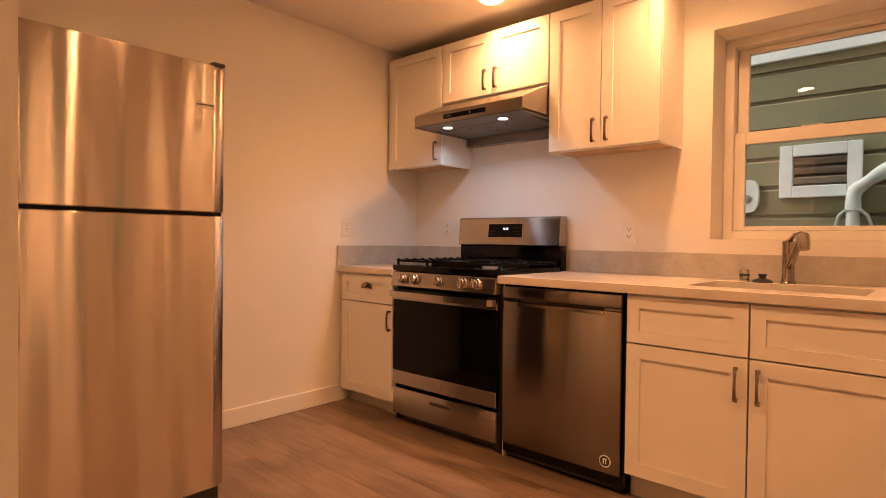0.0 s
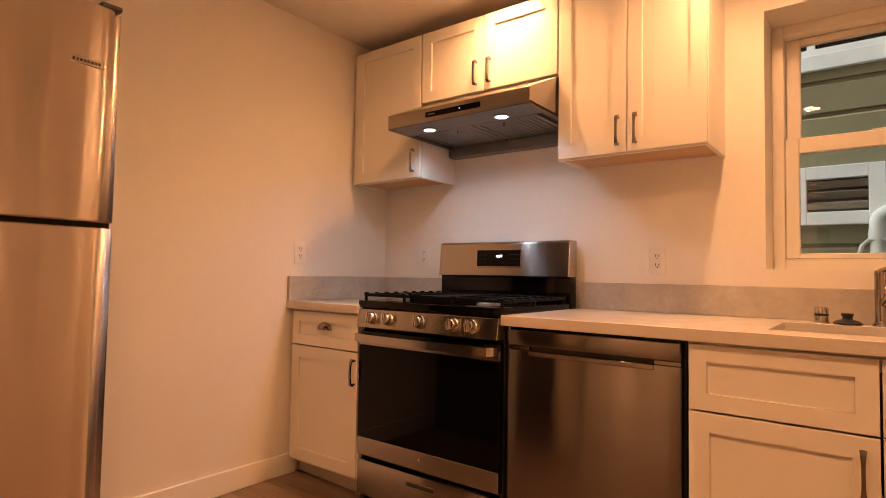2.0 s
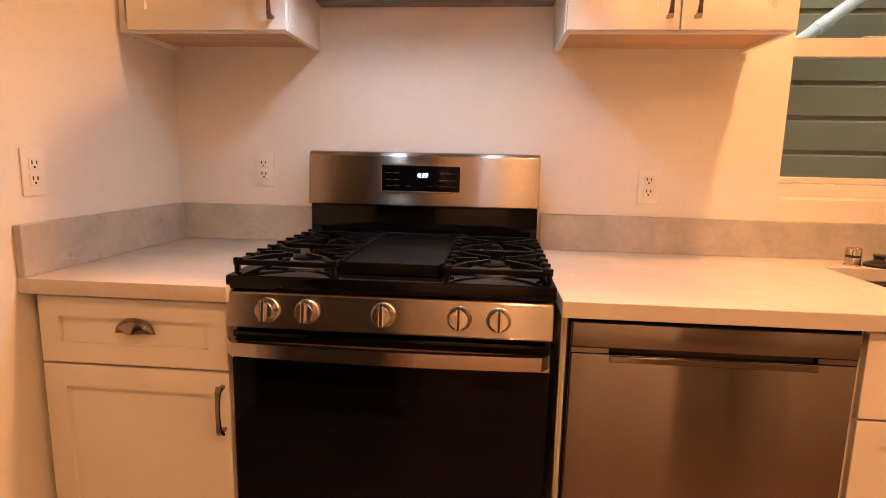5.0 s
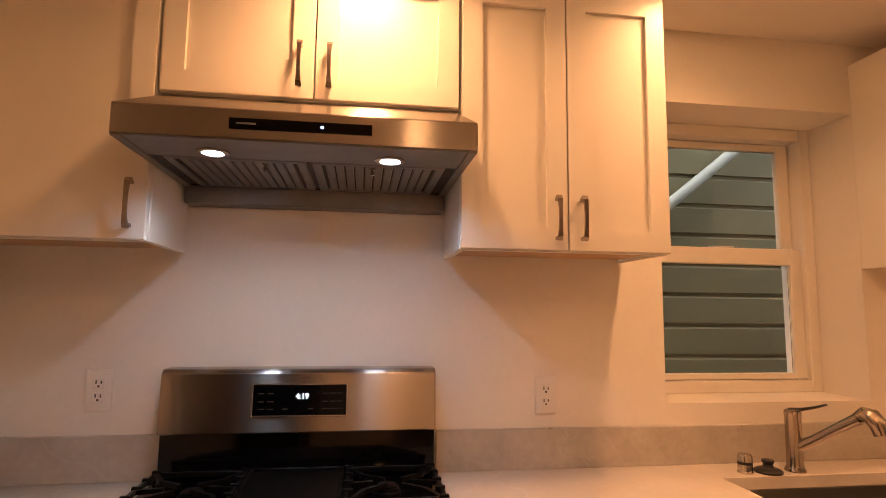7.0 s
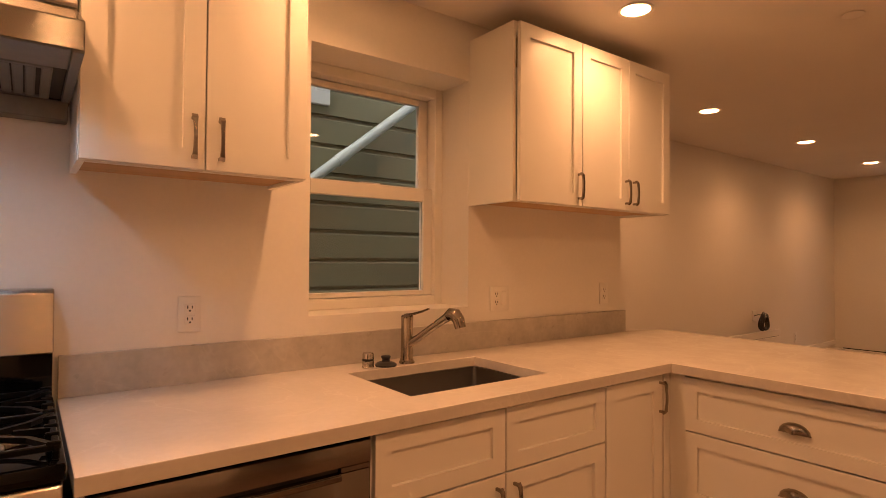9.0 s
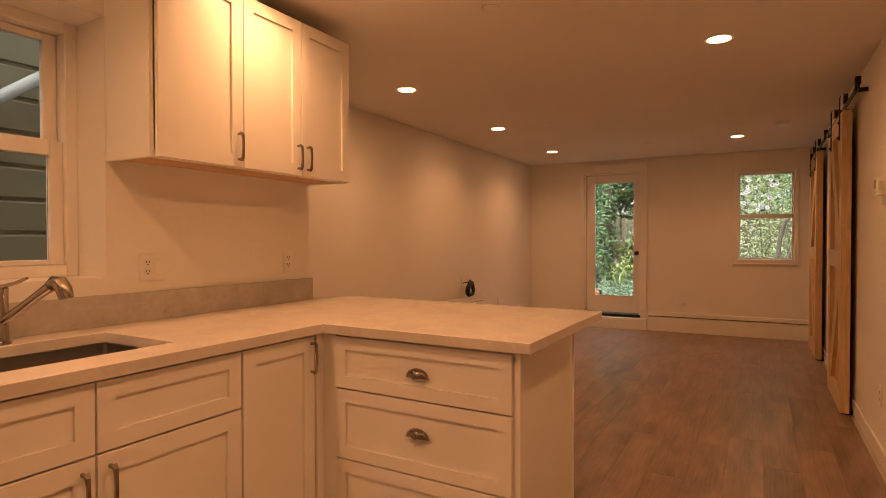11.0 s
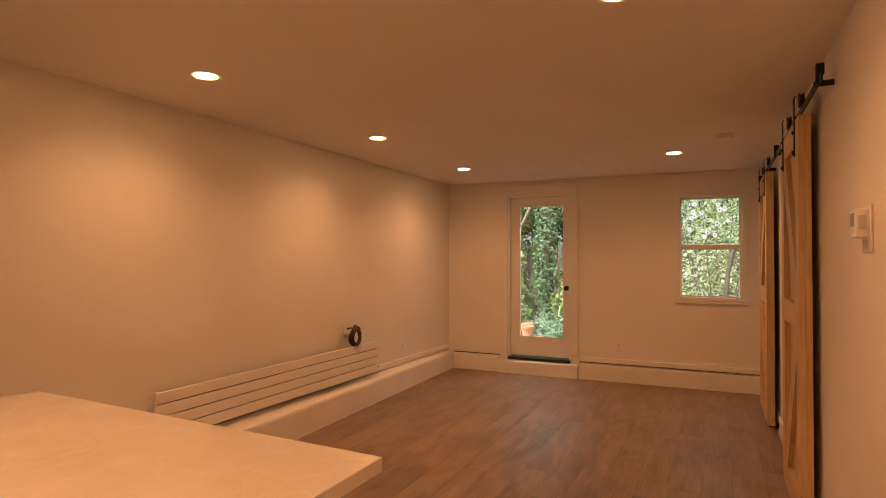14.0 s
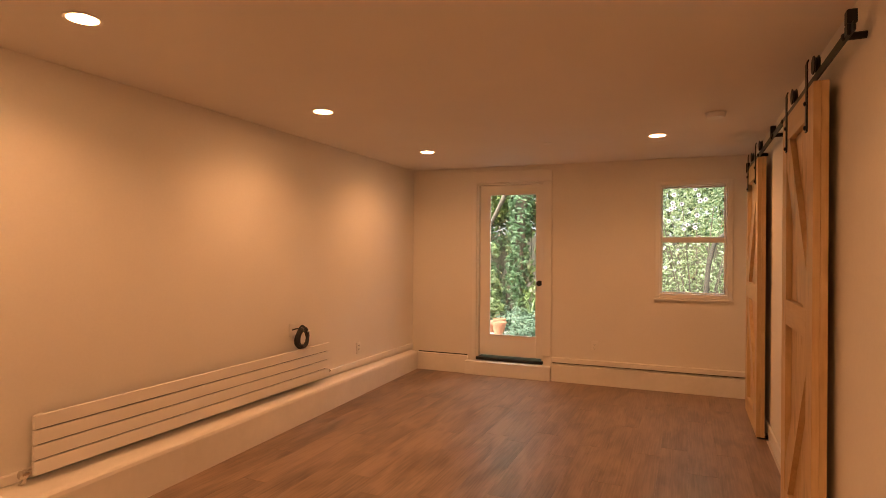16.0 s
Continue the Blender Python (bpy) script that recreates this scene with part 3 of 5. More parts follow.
for x, y in ((1.905, 2.45), (6.35, 2.44)):
    s_ = disc_fitting("sprinkler_cover", x, y, 0.042, 0.006, "flat white round sprinkler cover on the ceiling", "sprinkler")
    tagged(s_, group="ceiling sprinkler covers")
    lathe("collar", [(0.034, -0.001), (0.034, -0.004), (0.02, -0.0045)], M_GREYMETAL, s_, Matrix.Translation((x, y, CEIL)), 20)

# ---- cabinet parts ----


def shaker(name, x0, x1, z0, z1, y, parent, rail=0.057, thick=0.019, m=None):
    """A shaker front whose outer face is at y, facing -y: raised rails round a sunken panel."""
    bm = bmesh.new()
    fs = raw_box(bm, x0, x1, y, y + thick, z0, z1)
    bmesh.ops.recalc_face_normals(bm, faces=bm.faces)
    bm.normal_update()
    front = fs[2]
    bmesh.ops.inset_region(bm, faces=[front], thickness=rail, depth=0, use_even_offset=True)
    bmesh.ops.inset_region(bm, faces=[front], thickness=0.001, depth=-0.011, use_even_offset=True)
    rim = [e for e in bm.edges if all(abs(v.co.y - y) < 1e-6 for v in e.verts) and
           all(min(abs(v.co.x - x0), abs(v.co.x - x1), abs(v.co.z - z0), abs(v.co.z - z1)) < 1e-6 for v in e.verts)]
    bmesh.ops.bevel(bm, geom=rim, offset=0.002, segments=2, profile=0.5, affect="EDGES")
    return finish(bm, name, M_CAB, parent, m)


def bar_pull(x, y, z0, z1, parent, m=None):
    """Bowed flat bar pull with flared feet, upright, on a face at y."""
    zm, h = (z0 + z1) / 2, (z1 - z0) / 2
    pts, half = [], []
    for k in range(-6, 7):
        t = k / 6
        out = 0.026 if abs(t) < 0.95 else 0.018
        pts.append((x, y - out - 0.006 * (1 - t * t), zm + t * h))
        half.append((0.0045 + 0.0035 * abs(t) ** 3, 0.0035))
    ob = sweep("handle", pts, half, M_PULL, parent, m)
    bm = bmesh.new()
    bm.from_mesh(ob.data)
    mm = m.inverted() if m is not None else Matrix()
    bm.transform(mm)
    for z in (z0 + 0.006, z1 - 0.006):
        raw_box(bm, x - 0.005, x + 0.005, y - 0.023, y + 0.001, z - 0.005, z + 0.005, 0.0015)
    bm.transform(m if m is not None else Matrix())
    bm.to_mesh(ob.data)
    bm.free()
    return ob


def cup_pull(x, y, z, parent, m=None, w=0.05, h=0.032, d=0.027):
    """Cup pull: a quarter dome open below, with a flange on the face at y."""
    bm = bmesh.new()
    rows = []
    for i in range(9):
        a = math.pi * i / 8
        row = []
        for j in range(7):
            b = math.pi / 2 * j / 6
            row.append(bm.verts.new((x + w * math.cos(a) * (0.25 + 0.75 * math.cos(b) ** 0.6), y - d * math.sin(b) * (0.45 + 0.55 * math.sin(a)), z - 0.012 + h * math.sin(a) * math.cos(b) ** 0.7 * 1.1)))
        rows.append(row)
    for a, b in zip(rows, rows[1:]):
        for j in range(6):
            bm.faces.new((a[j], b[j], b[j + 1], a[j + 1]))
    bmesh.ops.remove_doubles(bm, verts=bm.verts, dist=0.0003)
    bmesh.ops.solidify(bm, geom=list(bm.faces), thickness=0.0018)
    raw_box(bm, x - w * 1.04, x + w * 1.04, y - 0.003, y, z - 0.016, z - 0.012, 0.001)
    return finish(bm, "handle", M_PULL, parent, m, smooth=True)


FACE_U = 3.238          # outer face of the wall cabinet doors
U0, U1 = 1.563, 2.318   # wall cabinet bottom and top


def wall_cabinet(x0, x1, z0, z1, doors, label):
    """doors: (x0, x1, handle x or None)."""
    e = thing("wall_cabinet", (x0 + x1) / 2, YK, z0, label, "cabinet", "white kitchen wall cabinets")
    yb = FACE_U + 0.0205
    boxes("body", [(x0, x0 + 0.018, yb, YK, z0, z1), (x1 - 0.018, x1, yb, YK, z0, z1), (x0 + 0.018, x1 - 0.018, yb, yb + 0.02, z1 - 0.05, z1),
                   (x0 + 0.018, x1 - 0.018, YK - 0.008, YK, z0 + 0.012, z1 - 0.018), (x0 + 0.018, x1 - 0.018, yb, yb + 0.02, z0, z0 + 0.03)], M_CAB, e, 0.0012)
    box("top_panel", x0 + 0.018, x1 - 0.018, yb + 0.021, YK - 0.009, z1 - 0.06, z1 - 0.045, M_CABIN, e)
    box("bottom_panel", x0 + 0.018, x1 - 0.018, yb + 0.021, YK - 0.009, z0 + 0.011, z0 + 0.025, M_CABIN, e)
    for a, b, hx in doors:
        d = shaker("door", a, b, z0 + 0.003, z1 - 0.003, FACE_U, e)
        if hx is not None:
            bar_pull(hx, FACE_U, z0 + 0.03, z0 + 0.15, d)
    return e


wall_cabinet(XL + 0.004, -1.644, U0, U1, [(-2.125, -1.648, -1.685)], "white shaker wall cabinet with one closed door")
wall_cabinet(-1.641, -0.868, 1.945, U1, [(-1.638, -1.258, -1.295), (-1.254, -0.871, -1.218)], "short white shaker wall cabinet over the range hood")
wall_cabinet(-0.865, -0.262, U0, U1, [(-0.862, -0.565, -0.597), (-0.561, -0.265, -0.525)], "white shaker wall cabinet with two closed doors")
wall_cabinet(0.645, 1.782, U0, U1, [(0.667, 1.062, 1.034), (1.066, 1.415, 1.388), (1.419, 1.778, 1.452)], "wide white shaker wall cabinet with three doors")

# ---- range hood ----
hood = thing("range_hood", -1.255, YK, 1.70, "stainless under-cabinet range hood with two lit lamps", "hood")
HX0, HX1, HY, HZ = -1.640, -0.869, 2.99, 1.758
bm = bmesh.new()
prof = [(HY, HZ), (HY, 1.822), (FACE_U + 0.016, 1.940), (YK - 0.002, 1.940), (YK - 0.002, HZ), ]
side = [[bm.verts.new((x, y, z)) for y, z in prof] for x in (HX0, HX1)]
for i in (0, 1, 2, 3):
    bm.faces.new((side[0][i], side[0][i + 1], side[1][i + 1], side[1][i]))
bm.faces.new(side[0]), bm.faces.new(side[1][::-1])
bmesh.ops.bevel(bm, geom=[e_ for e_ in bm.edges if len(e_.link_faces) == 2], offset=0.003, segments=2, profile=0.5, affect="EDGES")
finish(bm, "shell", M_STEEL, hood)
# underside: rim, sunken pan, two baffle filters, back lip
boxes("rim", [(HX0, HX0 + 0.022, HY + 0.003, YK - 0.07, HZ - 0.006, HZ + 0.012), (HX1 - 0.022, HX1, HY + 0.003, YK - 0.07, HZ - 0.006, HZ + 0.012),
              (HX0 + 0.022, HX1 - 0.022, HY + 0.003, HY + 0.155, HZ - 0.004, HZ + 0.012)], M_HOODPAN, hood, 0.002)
rows_ = []
for x0, x1 in ((HX0 + 0.05, -1.262), (-1.248, HX1 - 0.05)):
    rows_ += [(x0, x0 + 0.022, HY + 0.165, YK - 0.085, HZ - 0.006, HZ + 0.004), (x1 - 0.022, x1, HY + 0.165, YK - 0.085, HZ - 0.006, HZ + 0.004),
              (x0, x1, HY + 0.158, HY + 0.176, HZ - 0.0055, HZ + 0.004), (x0, x1, YK - 0.098, YK - 0.080, HZ - 0.0055, HZ + 0.004)]
    n_ = 11
    for k in range(n_):
        c = x0 + 0.03 + (x1 - x0 - 0.06) * (k + 0.5) / n_
        rows_.append((c - 0.0105, c + 0.0105, HY + 0.176, YK - 0.098, HZ - 0.005, HZ + 0.002))
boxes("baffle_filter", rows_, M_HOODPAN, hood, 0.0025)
# dark sheet standing in for the shade between the baffles
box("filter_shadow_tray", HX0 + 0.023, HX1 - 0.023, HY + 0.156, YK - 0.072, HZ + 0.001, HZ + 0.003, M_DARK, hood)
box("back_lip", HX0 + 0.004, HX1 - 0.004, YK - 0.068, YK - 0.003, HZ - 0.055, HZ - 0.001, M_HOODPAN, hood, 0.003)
box("control_strip", -1.405, -1.105, HY - 0.0025, HY + 0.001, 1.778, 1.802, M_BLACK, hood, 0.001)
box("power_button", -1.2155, -1.2085, HY - 0.004, HY - 0.002, 1.787, 1.793, M_BLUE, hood, 0.001)
box("button_mark", -1.39, -1.35, HY - 0.0036, HY - 0.002, 1.788, 1.792, M_GREYMETAL, hood)
for x in (-1.46, -1.06):
    lathe("lamp", [(0.030, 0.0), (0.030, -0.004), (0.024, -0.005)], M_COOLLED, hood, Matrix.Translation((x, 3.09, HZ - 0.004)), 20)
    lathe("lamp_ring", [(0.0305, 0.0), (0.036, -0.001), (0.036, -0.004), (0.0305, -0.005)], M_STEEL, hood, Matrix.Translation((x, 3.09, HZ - 0.004)), 20)
for x in (-1.36, -1.10):
    lathe("filter_knob", [(0.008, 0.0), (0.008, -0.004), (0.004, -0.006), (0.006, -0.016), (0.003, -0.018)], M_CHROME, hood, Matrix.Translation((x, HY + 0.19, HZ - 0.005)), 12)

# ---- base cabinets ----
FACE_B, KICK = 2.845, 0.115


def base_cabinet(x0, x1, fronts, label, m=None, depth=0.62, kick0=None, kick1=None, origin=None):
    """Body behind y = FACE_B; fronts: (kind, x0, x1, z0, z1, pull)."""
    o = origin or ((x0 + x1) / 2, FACE_B + 0.3, 0)
    e = thing("base_cabinet", *o, label, "cabinet", "white kitchen base cabinets")
    yb = FACE_B + 0.0205
    boxes("body", [(x0, x0 + 0.018, yb, yb + depth, KICK, 0.874), (x1 - 0.018, x1, yb, yb + depth, KICK, 0.874),
                   (x0 + 0.018, x1 - 0.018, yb, yb + depth, KICK, KICK + 0.018), (x0 + 0.018, x1 - 0.018, yb, yb + 0.02, 0.83, 0.874),
                   (x0 + 0.018, x1 - 0.018, yb + depth - 0.012, yb + depth, KICK + 0.018, 0.874)], M_CAB, e, 0.001, m)
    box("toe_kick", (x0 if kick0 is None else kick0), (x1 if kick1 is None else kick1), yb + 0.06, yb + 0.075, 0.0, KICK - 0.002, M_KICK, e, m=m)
    for kind, a, b, z0, z1, pull in fronts:
        f = shaker(kind, a, b, z0, z1, FACE_B, e, rail=0.05 if kind == "drawer" else 0.057, m=m)
        if pull and pull[0] == "bar":
            bar_pull(pull[1], FACE_B, pull[2], pull[3], f, m)
        elif pull:
            cup_pull(pull[1], FACE_B, pull[2], f, m)
    return e


base_cabinet(-2.155, -1.652, [("drawer", -2.140, -1.662, 0.700, 0.866, ("cup", -1.892, 0.798)), ("door", -2.140, -1.662, 0.130, 0.694, ("bar", -1.677, 0.545, 0.665))],
             "narrow white shaker base cabinet with drawer")
base_cabinet(-0.240, 0.712, [("drawer", -0.235, 0.220, 0.672, 0.866, None), ("drawer", 0.226, 0.708, 0.672, 0.866, None),
                             ("door", -0.235, 0.220, 0.120, 0.666, ("bar", 0.185, 0.51, 0.635)), ("door", 0.226, 0.708, 0.120, 0.666, ("bar", 0.258, 0.51, 0.635))],
             "white shaker sink base cabinet with two doors")
base_cabinet(0.714, 1.090, [("door", 0.717, 1.072, 0.120, 0.866, ("bar", 1.052, 0.72, 0.845))], "white shaker corner base cabinet, one door", kick1=1.212)
# the peninsula's drawers face the range: turn the cabinet so that its face looks along -x
PEN = Matrix.Translation((1.13 - FACE_B, 0, 0)) @ Matrix(((0, 1, 0, 0), (-1, 0, 0, 0), (0, 0, 1, 0), (0, 0, 0, 1)))
pen = base_cabinet(-2.800, -2.001, [("drawer", -2.785, -2.016, 0.655, 0.862, ("cup", -2.392, 0.752)), ("drawer", -2.785, -2.016, 0.371, 0.649, ("cup", -2.392, 0.528)),
                                    ("drawer", -2.785, -2.016, 0.125, 0.365, ("cup", -2.392, 0.262))],
                   "white shaker drawer cabinet in the peninsula", PEN, depth=0.57, kick0=-2.915, origin=(1.4, 2.4, 0))
box("end_panel", 1.128, 1.718, 1.983, 2.000, 0.0, 0.875, M_CAB, pen, 0.0015)
box("back_panel", 1.719, 1.737, 1.978, 3.46, 0.0, 0.875, M_CAB, pen, 0.0015)
box("corner_filler", 1.092, 1.132, FACE_B + 0.004, FACE_B + 0.022, KICK, 0.874, M_CAB, pen, 0.001)
box("corner_filler", 1.132, 1.150, 2.783, FACE_B + 0.022, KICK, 0.874, M_CAB, pen, 0.001)
filler = thing("filler_panel", -0.876, 2.85, 0, "narrow white filler panel between range and dishwasher", "panel")
box("board", -0.878, -0.866, FACE_B + 0.030, YK - 0.03, 0.0, 0.874, M_CAB, filler, 0.001)
box("front_strip", -0.874, -0.866, FACE_B + 0.020, FACE_B + 0.029, 0.02, 0.873, M_CAB, filler, 0.001)

# ---- countertops ----
CT, CB, NOSE = 0.914, 0.876, 2.820
top1 = thing("countertop", -1.9, 3.2, CT, "pale quartz countertop left of the range", "countertop", "quartz countertops")
box("slab", XL + 0.001, -1.647, NOSE, YK - 0.001, CB, CT, M_QUARTZ, top1, 0.003, 2)
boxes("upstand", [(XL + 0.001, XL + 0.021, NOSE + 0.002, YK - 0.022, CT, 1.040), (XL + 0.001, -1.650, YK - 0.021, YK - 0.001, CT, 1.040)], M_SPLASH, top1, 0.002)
tagged(top1, label="pale quartz countertop with upstand beside the range")
top2 = thing("countertop", 0.6, 3.1, CT, "pale quartz countertop with undermount sink cutout and peninsula", "countertop", "quartz countertops")
SX0, SX1, SY0, SY1 = -0.042, 0.547, 2.972, 3.381
bm = bmesh.new()
outer = [(-0.885, NOSE), (1.094, NOSE), (1.094, 1.936), (2.046, 1.936), (2.062, 3.462), (1.800, YK - 0.001), (-0.885, YK - 0.001)]
hole = [(SX0, SY0), (SX1, SY0), (SX1, SY1), (SX0, SY1)]
levels = []
for z in (CB, CT):
    vo, vh = [bm.verts.new((*p, z)) for p in outer], [bm.verts.new((*p, z)) for p in hole]
    for loop in (vo, vh):
        for i in range(len(loop)):
            bm.edges.new((loop[i], loop[(i + 1) % len(loop)]))
    levels.append((vo, vh))
    es = [e_ for e_ in bm.edges if all(abs(v.co.z - z) < 1e-6 for v in e_.verts)]
    bmesh.ops.triangle_fill(bm, use_beauty=True, use_dissolve=True, edges=es)
for a, b in zip(levels[0], levels[1]):
    for i in range(len(a)):
        bm.faces.new((a[i], a[(i + 1) % len(a)], b[(i + 1) % len(b)], b[i]))
bmesh.ops.recalc_face_normals(bm, faces=bm.faces)
sharp = [e_ for e_ in bm.edges if len(e_.link_faces) == 2 and e_.calc_face_angle(0) > 0.5]
bmesh.ops.bevel(bm, geom=sharp, offset=0.0025, segments=2, profile=0.5, affect="EDGES")
finish(bm, "slab", M_QUARTZ, top2)
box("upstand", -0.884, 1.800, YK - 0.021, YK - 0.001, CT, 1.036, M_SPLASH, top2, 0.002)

# ---- sink and faucet ----
sink = thing("sink", 0.25, 3.18, 0.68, "undermount single-bowl stainless kitchen sink", "sink")
holed_slab("rim", SX0 - 0.02, SX1 + 0.02, SY0 - 0.02, SY1 + 0.02, [(SX0 + 0.004, SX1 - 0.004, SY0 + 0.004, SY1 - 0.004)], CB - 0.004, CB - 0.0005, M_SINK, sink)
bm = bmesh.new()
raw_box(bm, SX0 - 0.004, SX1 + 0.004, SY0 - 0.004, SY1 + 0.004, 0.675, CB - 0.005, 0.0)
top = [f for f in bm.faces if f.normal.z > 0.9 or all(v.co.z > 0.86 for v in f.verts)]
bmesh.ops.delete(bm, geom=top, context="FACES_ONLY")
bmesh.ops.bevel(bm, geom=[e_ for e_ in bm.edges if len(e_.link_faces) == 2], offset=0.018, segments=4, profile=0.5, affect="EDGES")
bmesh.ops.recalc_face_normals(bm, faces=bm.faces)
bmesh.ops.solidify(bm, geom=list(bm.faces), thickness=0.002)
finish(bm, "bowl", M_SINK, sink, smooth=True)
lathe("drain", [(0.045, 0.004), (0.045, 0.007), (0.036, 0.006), (0.030, 0.003)], M_CHROME, sink, Matrix.Translation((0.25, 3.2, 0.676)), 20)

faucet = thing("faucet", 0.238, 3.425, CT, "brushed nickel single-lever pull-out kitchen faucet", "faucet")
FA = Matrix.Translation((0.238, 3.425, CT))
lathe("body", [(0.031, 0.0), (0.031, 0.004), (0.027, 0.010), (0.0245, 0.02), (0.0235, 0.09), (0.0235, 0.165), (0.0245, 0.170), (0.0245, 0.182), (0.019, 0.187)], M_TAP, faucet, FA, 22)
out_ = Vector((0.38, -0.92, 0)).normalized()


def along_spout(a, z):
    return tuple(Vector((0.238, 3.425, CT + z)) + out_ * a)


sweep("spout", [along_spout(0.012, 0.075), along_spout(0.06, 0.105), along_spout(0.12, 0.148), along_spout(0.165, 0.178), along_spout(0.185, 0.19)],
      [(0.0165, 0), (0.0155, 0), (0.0145, 0), (0.016, 0), (0.018, 0)], M_TAP, faucet, round_steps=14)
sweep("spray_head", [along_spout(0.178, 0.192), along_spout(0.196, 0.203), along_spout(0.216, 0.200), along_spout(0.231, 0.180), along_spout(0.239, 0.152)],
      [(0.014, 0), (0.022, 0), (0.0245, 0), (0.0235, 0), (0.021, 0)], M_TAP, faucet, round_steps=14)
sweep("lever", [along_spout(-0.008, 0.186), along_spout(0.03, 0.192), along_spout(0.07, 0.204), along_spout(0.10, 0.216)], [(0.011, 0.006), (0.009, 0.005), (0.007, 0.004), (0.006, 0.003)], M_TAP, faucet, side=(0.92, 0.38, 0))
gap = thing("air_gap_cap", 0.066, 3.425, CT, "short brushed nickel air gap cap on the counter", "cap")
lathe("cap", [(0.0235, 0.0), (0.0235, 0.004), (0.0215, 0.006), (0.0215, 0.050), (0.019, 0.056), (0.006, 0.057)], M_CHROME, gap, Matrix.Translation((0.066, 3.425, CT)), 20)
lathe("slot_band", [(0.0218, 0.026), (0.0222, 0.028), (0.0222, 0.032), (0.0218, 0.034)], M_GRAPH, gap, Matrix.Translation((0.066, 3.425, CT)), 20)
stop = thing("sink_stopper", 0.140, 3.42, CT, "black rubber sink stopper lying on the counter", "stopper")
lathe("flange", [(0.041, 0.0), (0.042, 0.006), (0.034, 0.012), (0.020, 0.017)], M_GRAPH, stop, Matrix.Translation((0.140, 3.42, CT)), 20)
lathe("grip", [(0.017, 0.016), (0.014, 0.024), (0.019, 0.034), (0.017, 0.038), (0.005, 0.039)], M_GRAPH, stop, Matrix.Translation((0.140, 3.42, CT)), 16)

# ---- range ----
RX0, RX1, RF = -1.655, -0.899, 2.846
rng = thing("gas_range", -1.277, 3.2, 0, "stainless gas range with black cooktop and griddle", "range")
boxes("side_body", [(RX0, RX0 + 0.02, RF + 0.03, 3.50, 0.03, 0.905), (RX1 - 0.02, RX1, RF + 0.03, 3.50, 0.03, 0.905), (RX0 + 0.02, RX1 - 0.02, 3.48, 3.50, 0.03, 0.905),
                    (RX0 + 0.02, RX1 - 0.02, RF + 0.05, 3.48, 0.03, 0.06)], M_GRAPH, rng, 0.002)
for x, y in ((x, y) for x in (RX0 + 0.05, RX1 - 0.05) for y in (RF + 0.09, 3.42)):
    box("foot", x - 0.015, x + 0.015, y - 0.015, y + 0.015, 0.0, 0.032, M_GRAPH, rng, 0.003)
box("drawer", RX0 + 0.004, RX1 - 0.004, RF, RF + 0.03, 0.072, 0.226, M_STEEL, rng, 0.006, 2)
boxes("drawer_grip", [(-1.357, -1.197, RF - 0.003, RF + 0.002, 0.168, 0.174), (-1.357, -1.197, RF - 0.003, RF + 0.002, 0.190, 0.197), (-1.357, -1.350, RF - 0.003, RF + 0.002, 0.174, 0.190), (-1.204, -1.197, RF - 0.003, RF + 0.002, 0.174, 0.190)], M_STEEL, rng, 0.001)
box("drawer_slot", -1.350, -1.204, RF - 0.001, RF + 0.001, 0.174, 0.190, M_DARK, rng)
# oven door: black glass between steel bands
odoor = box("oven_door", RX0 + 0.003, RX1 - 0.003, RF + 0.004, RF + 0.04, 0.246, 0.800, M_BLACK, rng, 0.006, 2)
box("window", RX0 + 0.004, RX1 - 0.004, RF - 0.0015, RF + 0.003, 0.328, 0.735, M_OVEN, odoor, 0.0012)
box("lower_band", RX0 + 0.004, RX1 - 0.004, RF - 0.003, RF + 0.003, 0.248, 0.326, M_STEEL, odoor, 0.002)
boxes("top_band", [(RX0 + 0.004, RX1 - 0.004, RF - 0.003, RF + 0.012, 0.738, 0.770), (RX0 + 0.004, RX1 - 0.004, RF + 0.013, RF + 0.032, 0.740, 0.768)], M_STEEL, odoor, 0.0015)
# sloped vent strip along the door's top; lamp reflection put in as lighter metal
VENT = pose(0, RF + 0.0125, 0.7835, 40, 0, 0)
box("vent_strip", RX0 + 0.004, RX1 - 0.004, -0.021, 0.021, -0.004, 0.0, M_CHROME, odoor, 0.001, m=VENT)
lathe("badge", [(0.013, 0.0), (0.013, 0.002), (0.011, 0.003)], M_CHROME, odoor, pose(-1.277, RF - 0.003, 0.288, 90, 0, 0), 20)
hx0, hx1 = RX0 + 0.018, RX1 - 0.018
bow = [(hx0, RF - 0.002, 0.776), (hx0, RF - 0.030, 0.776), (hx0 + 0.012, RF - 0.047, 0.776)]
bow += [(hx0 + (hx1 - hx0) * t, RF - 0.047 - 0.052 * t * (1 - t), 0.776) for t in [0.1 * k for k in range(1, 10)]]
bow += [(hx1 - 0.012, RF - 0.047, 0.776), (hx1, RF - 0.030, 0.776), (hx1, RF - 0.002, 0.776)]
sweep("handle", bow, (0.016, 0.008), M_POLISH, odoor, side=(0, 0, 1))
boxes("vent_slots", [(x, x + w, y, y + 0.006, -0.001, 0.0006) for x, w in ((-1.542, 0.06), (-1.452, 0.15), (-1.272, 0.15), (-1.087, 0.07)) for y in (-0.006, 0.007)], M_DARK, odoor, 0.0, VENT)
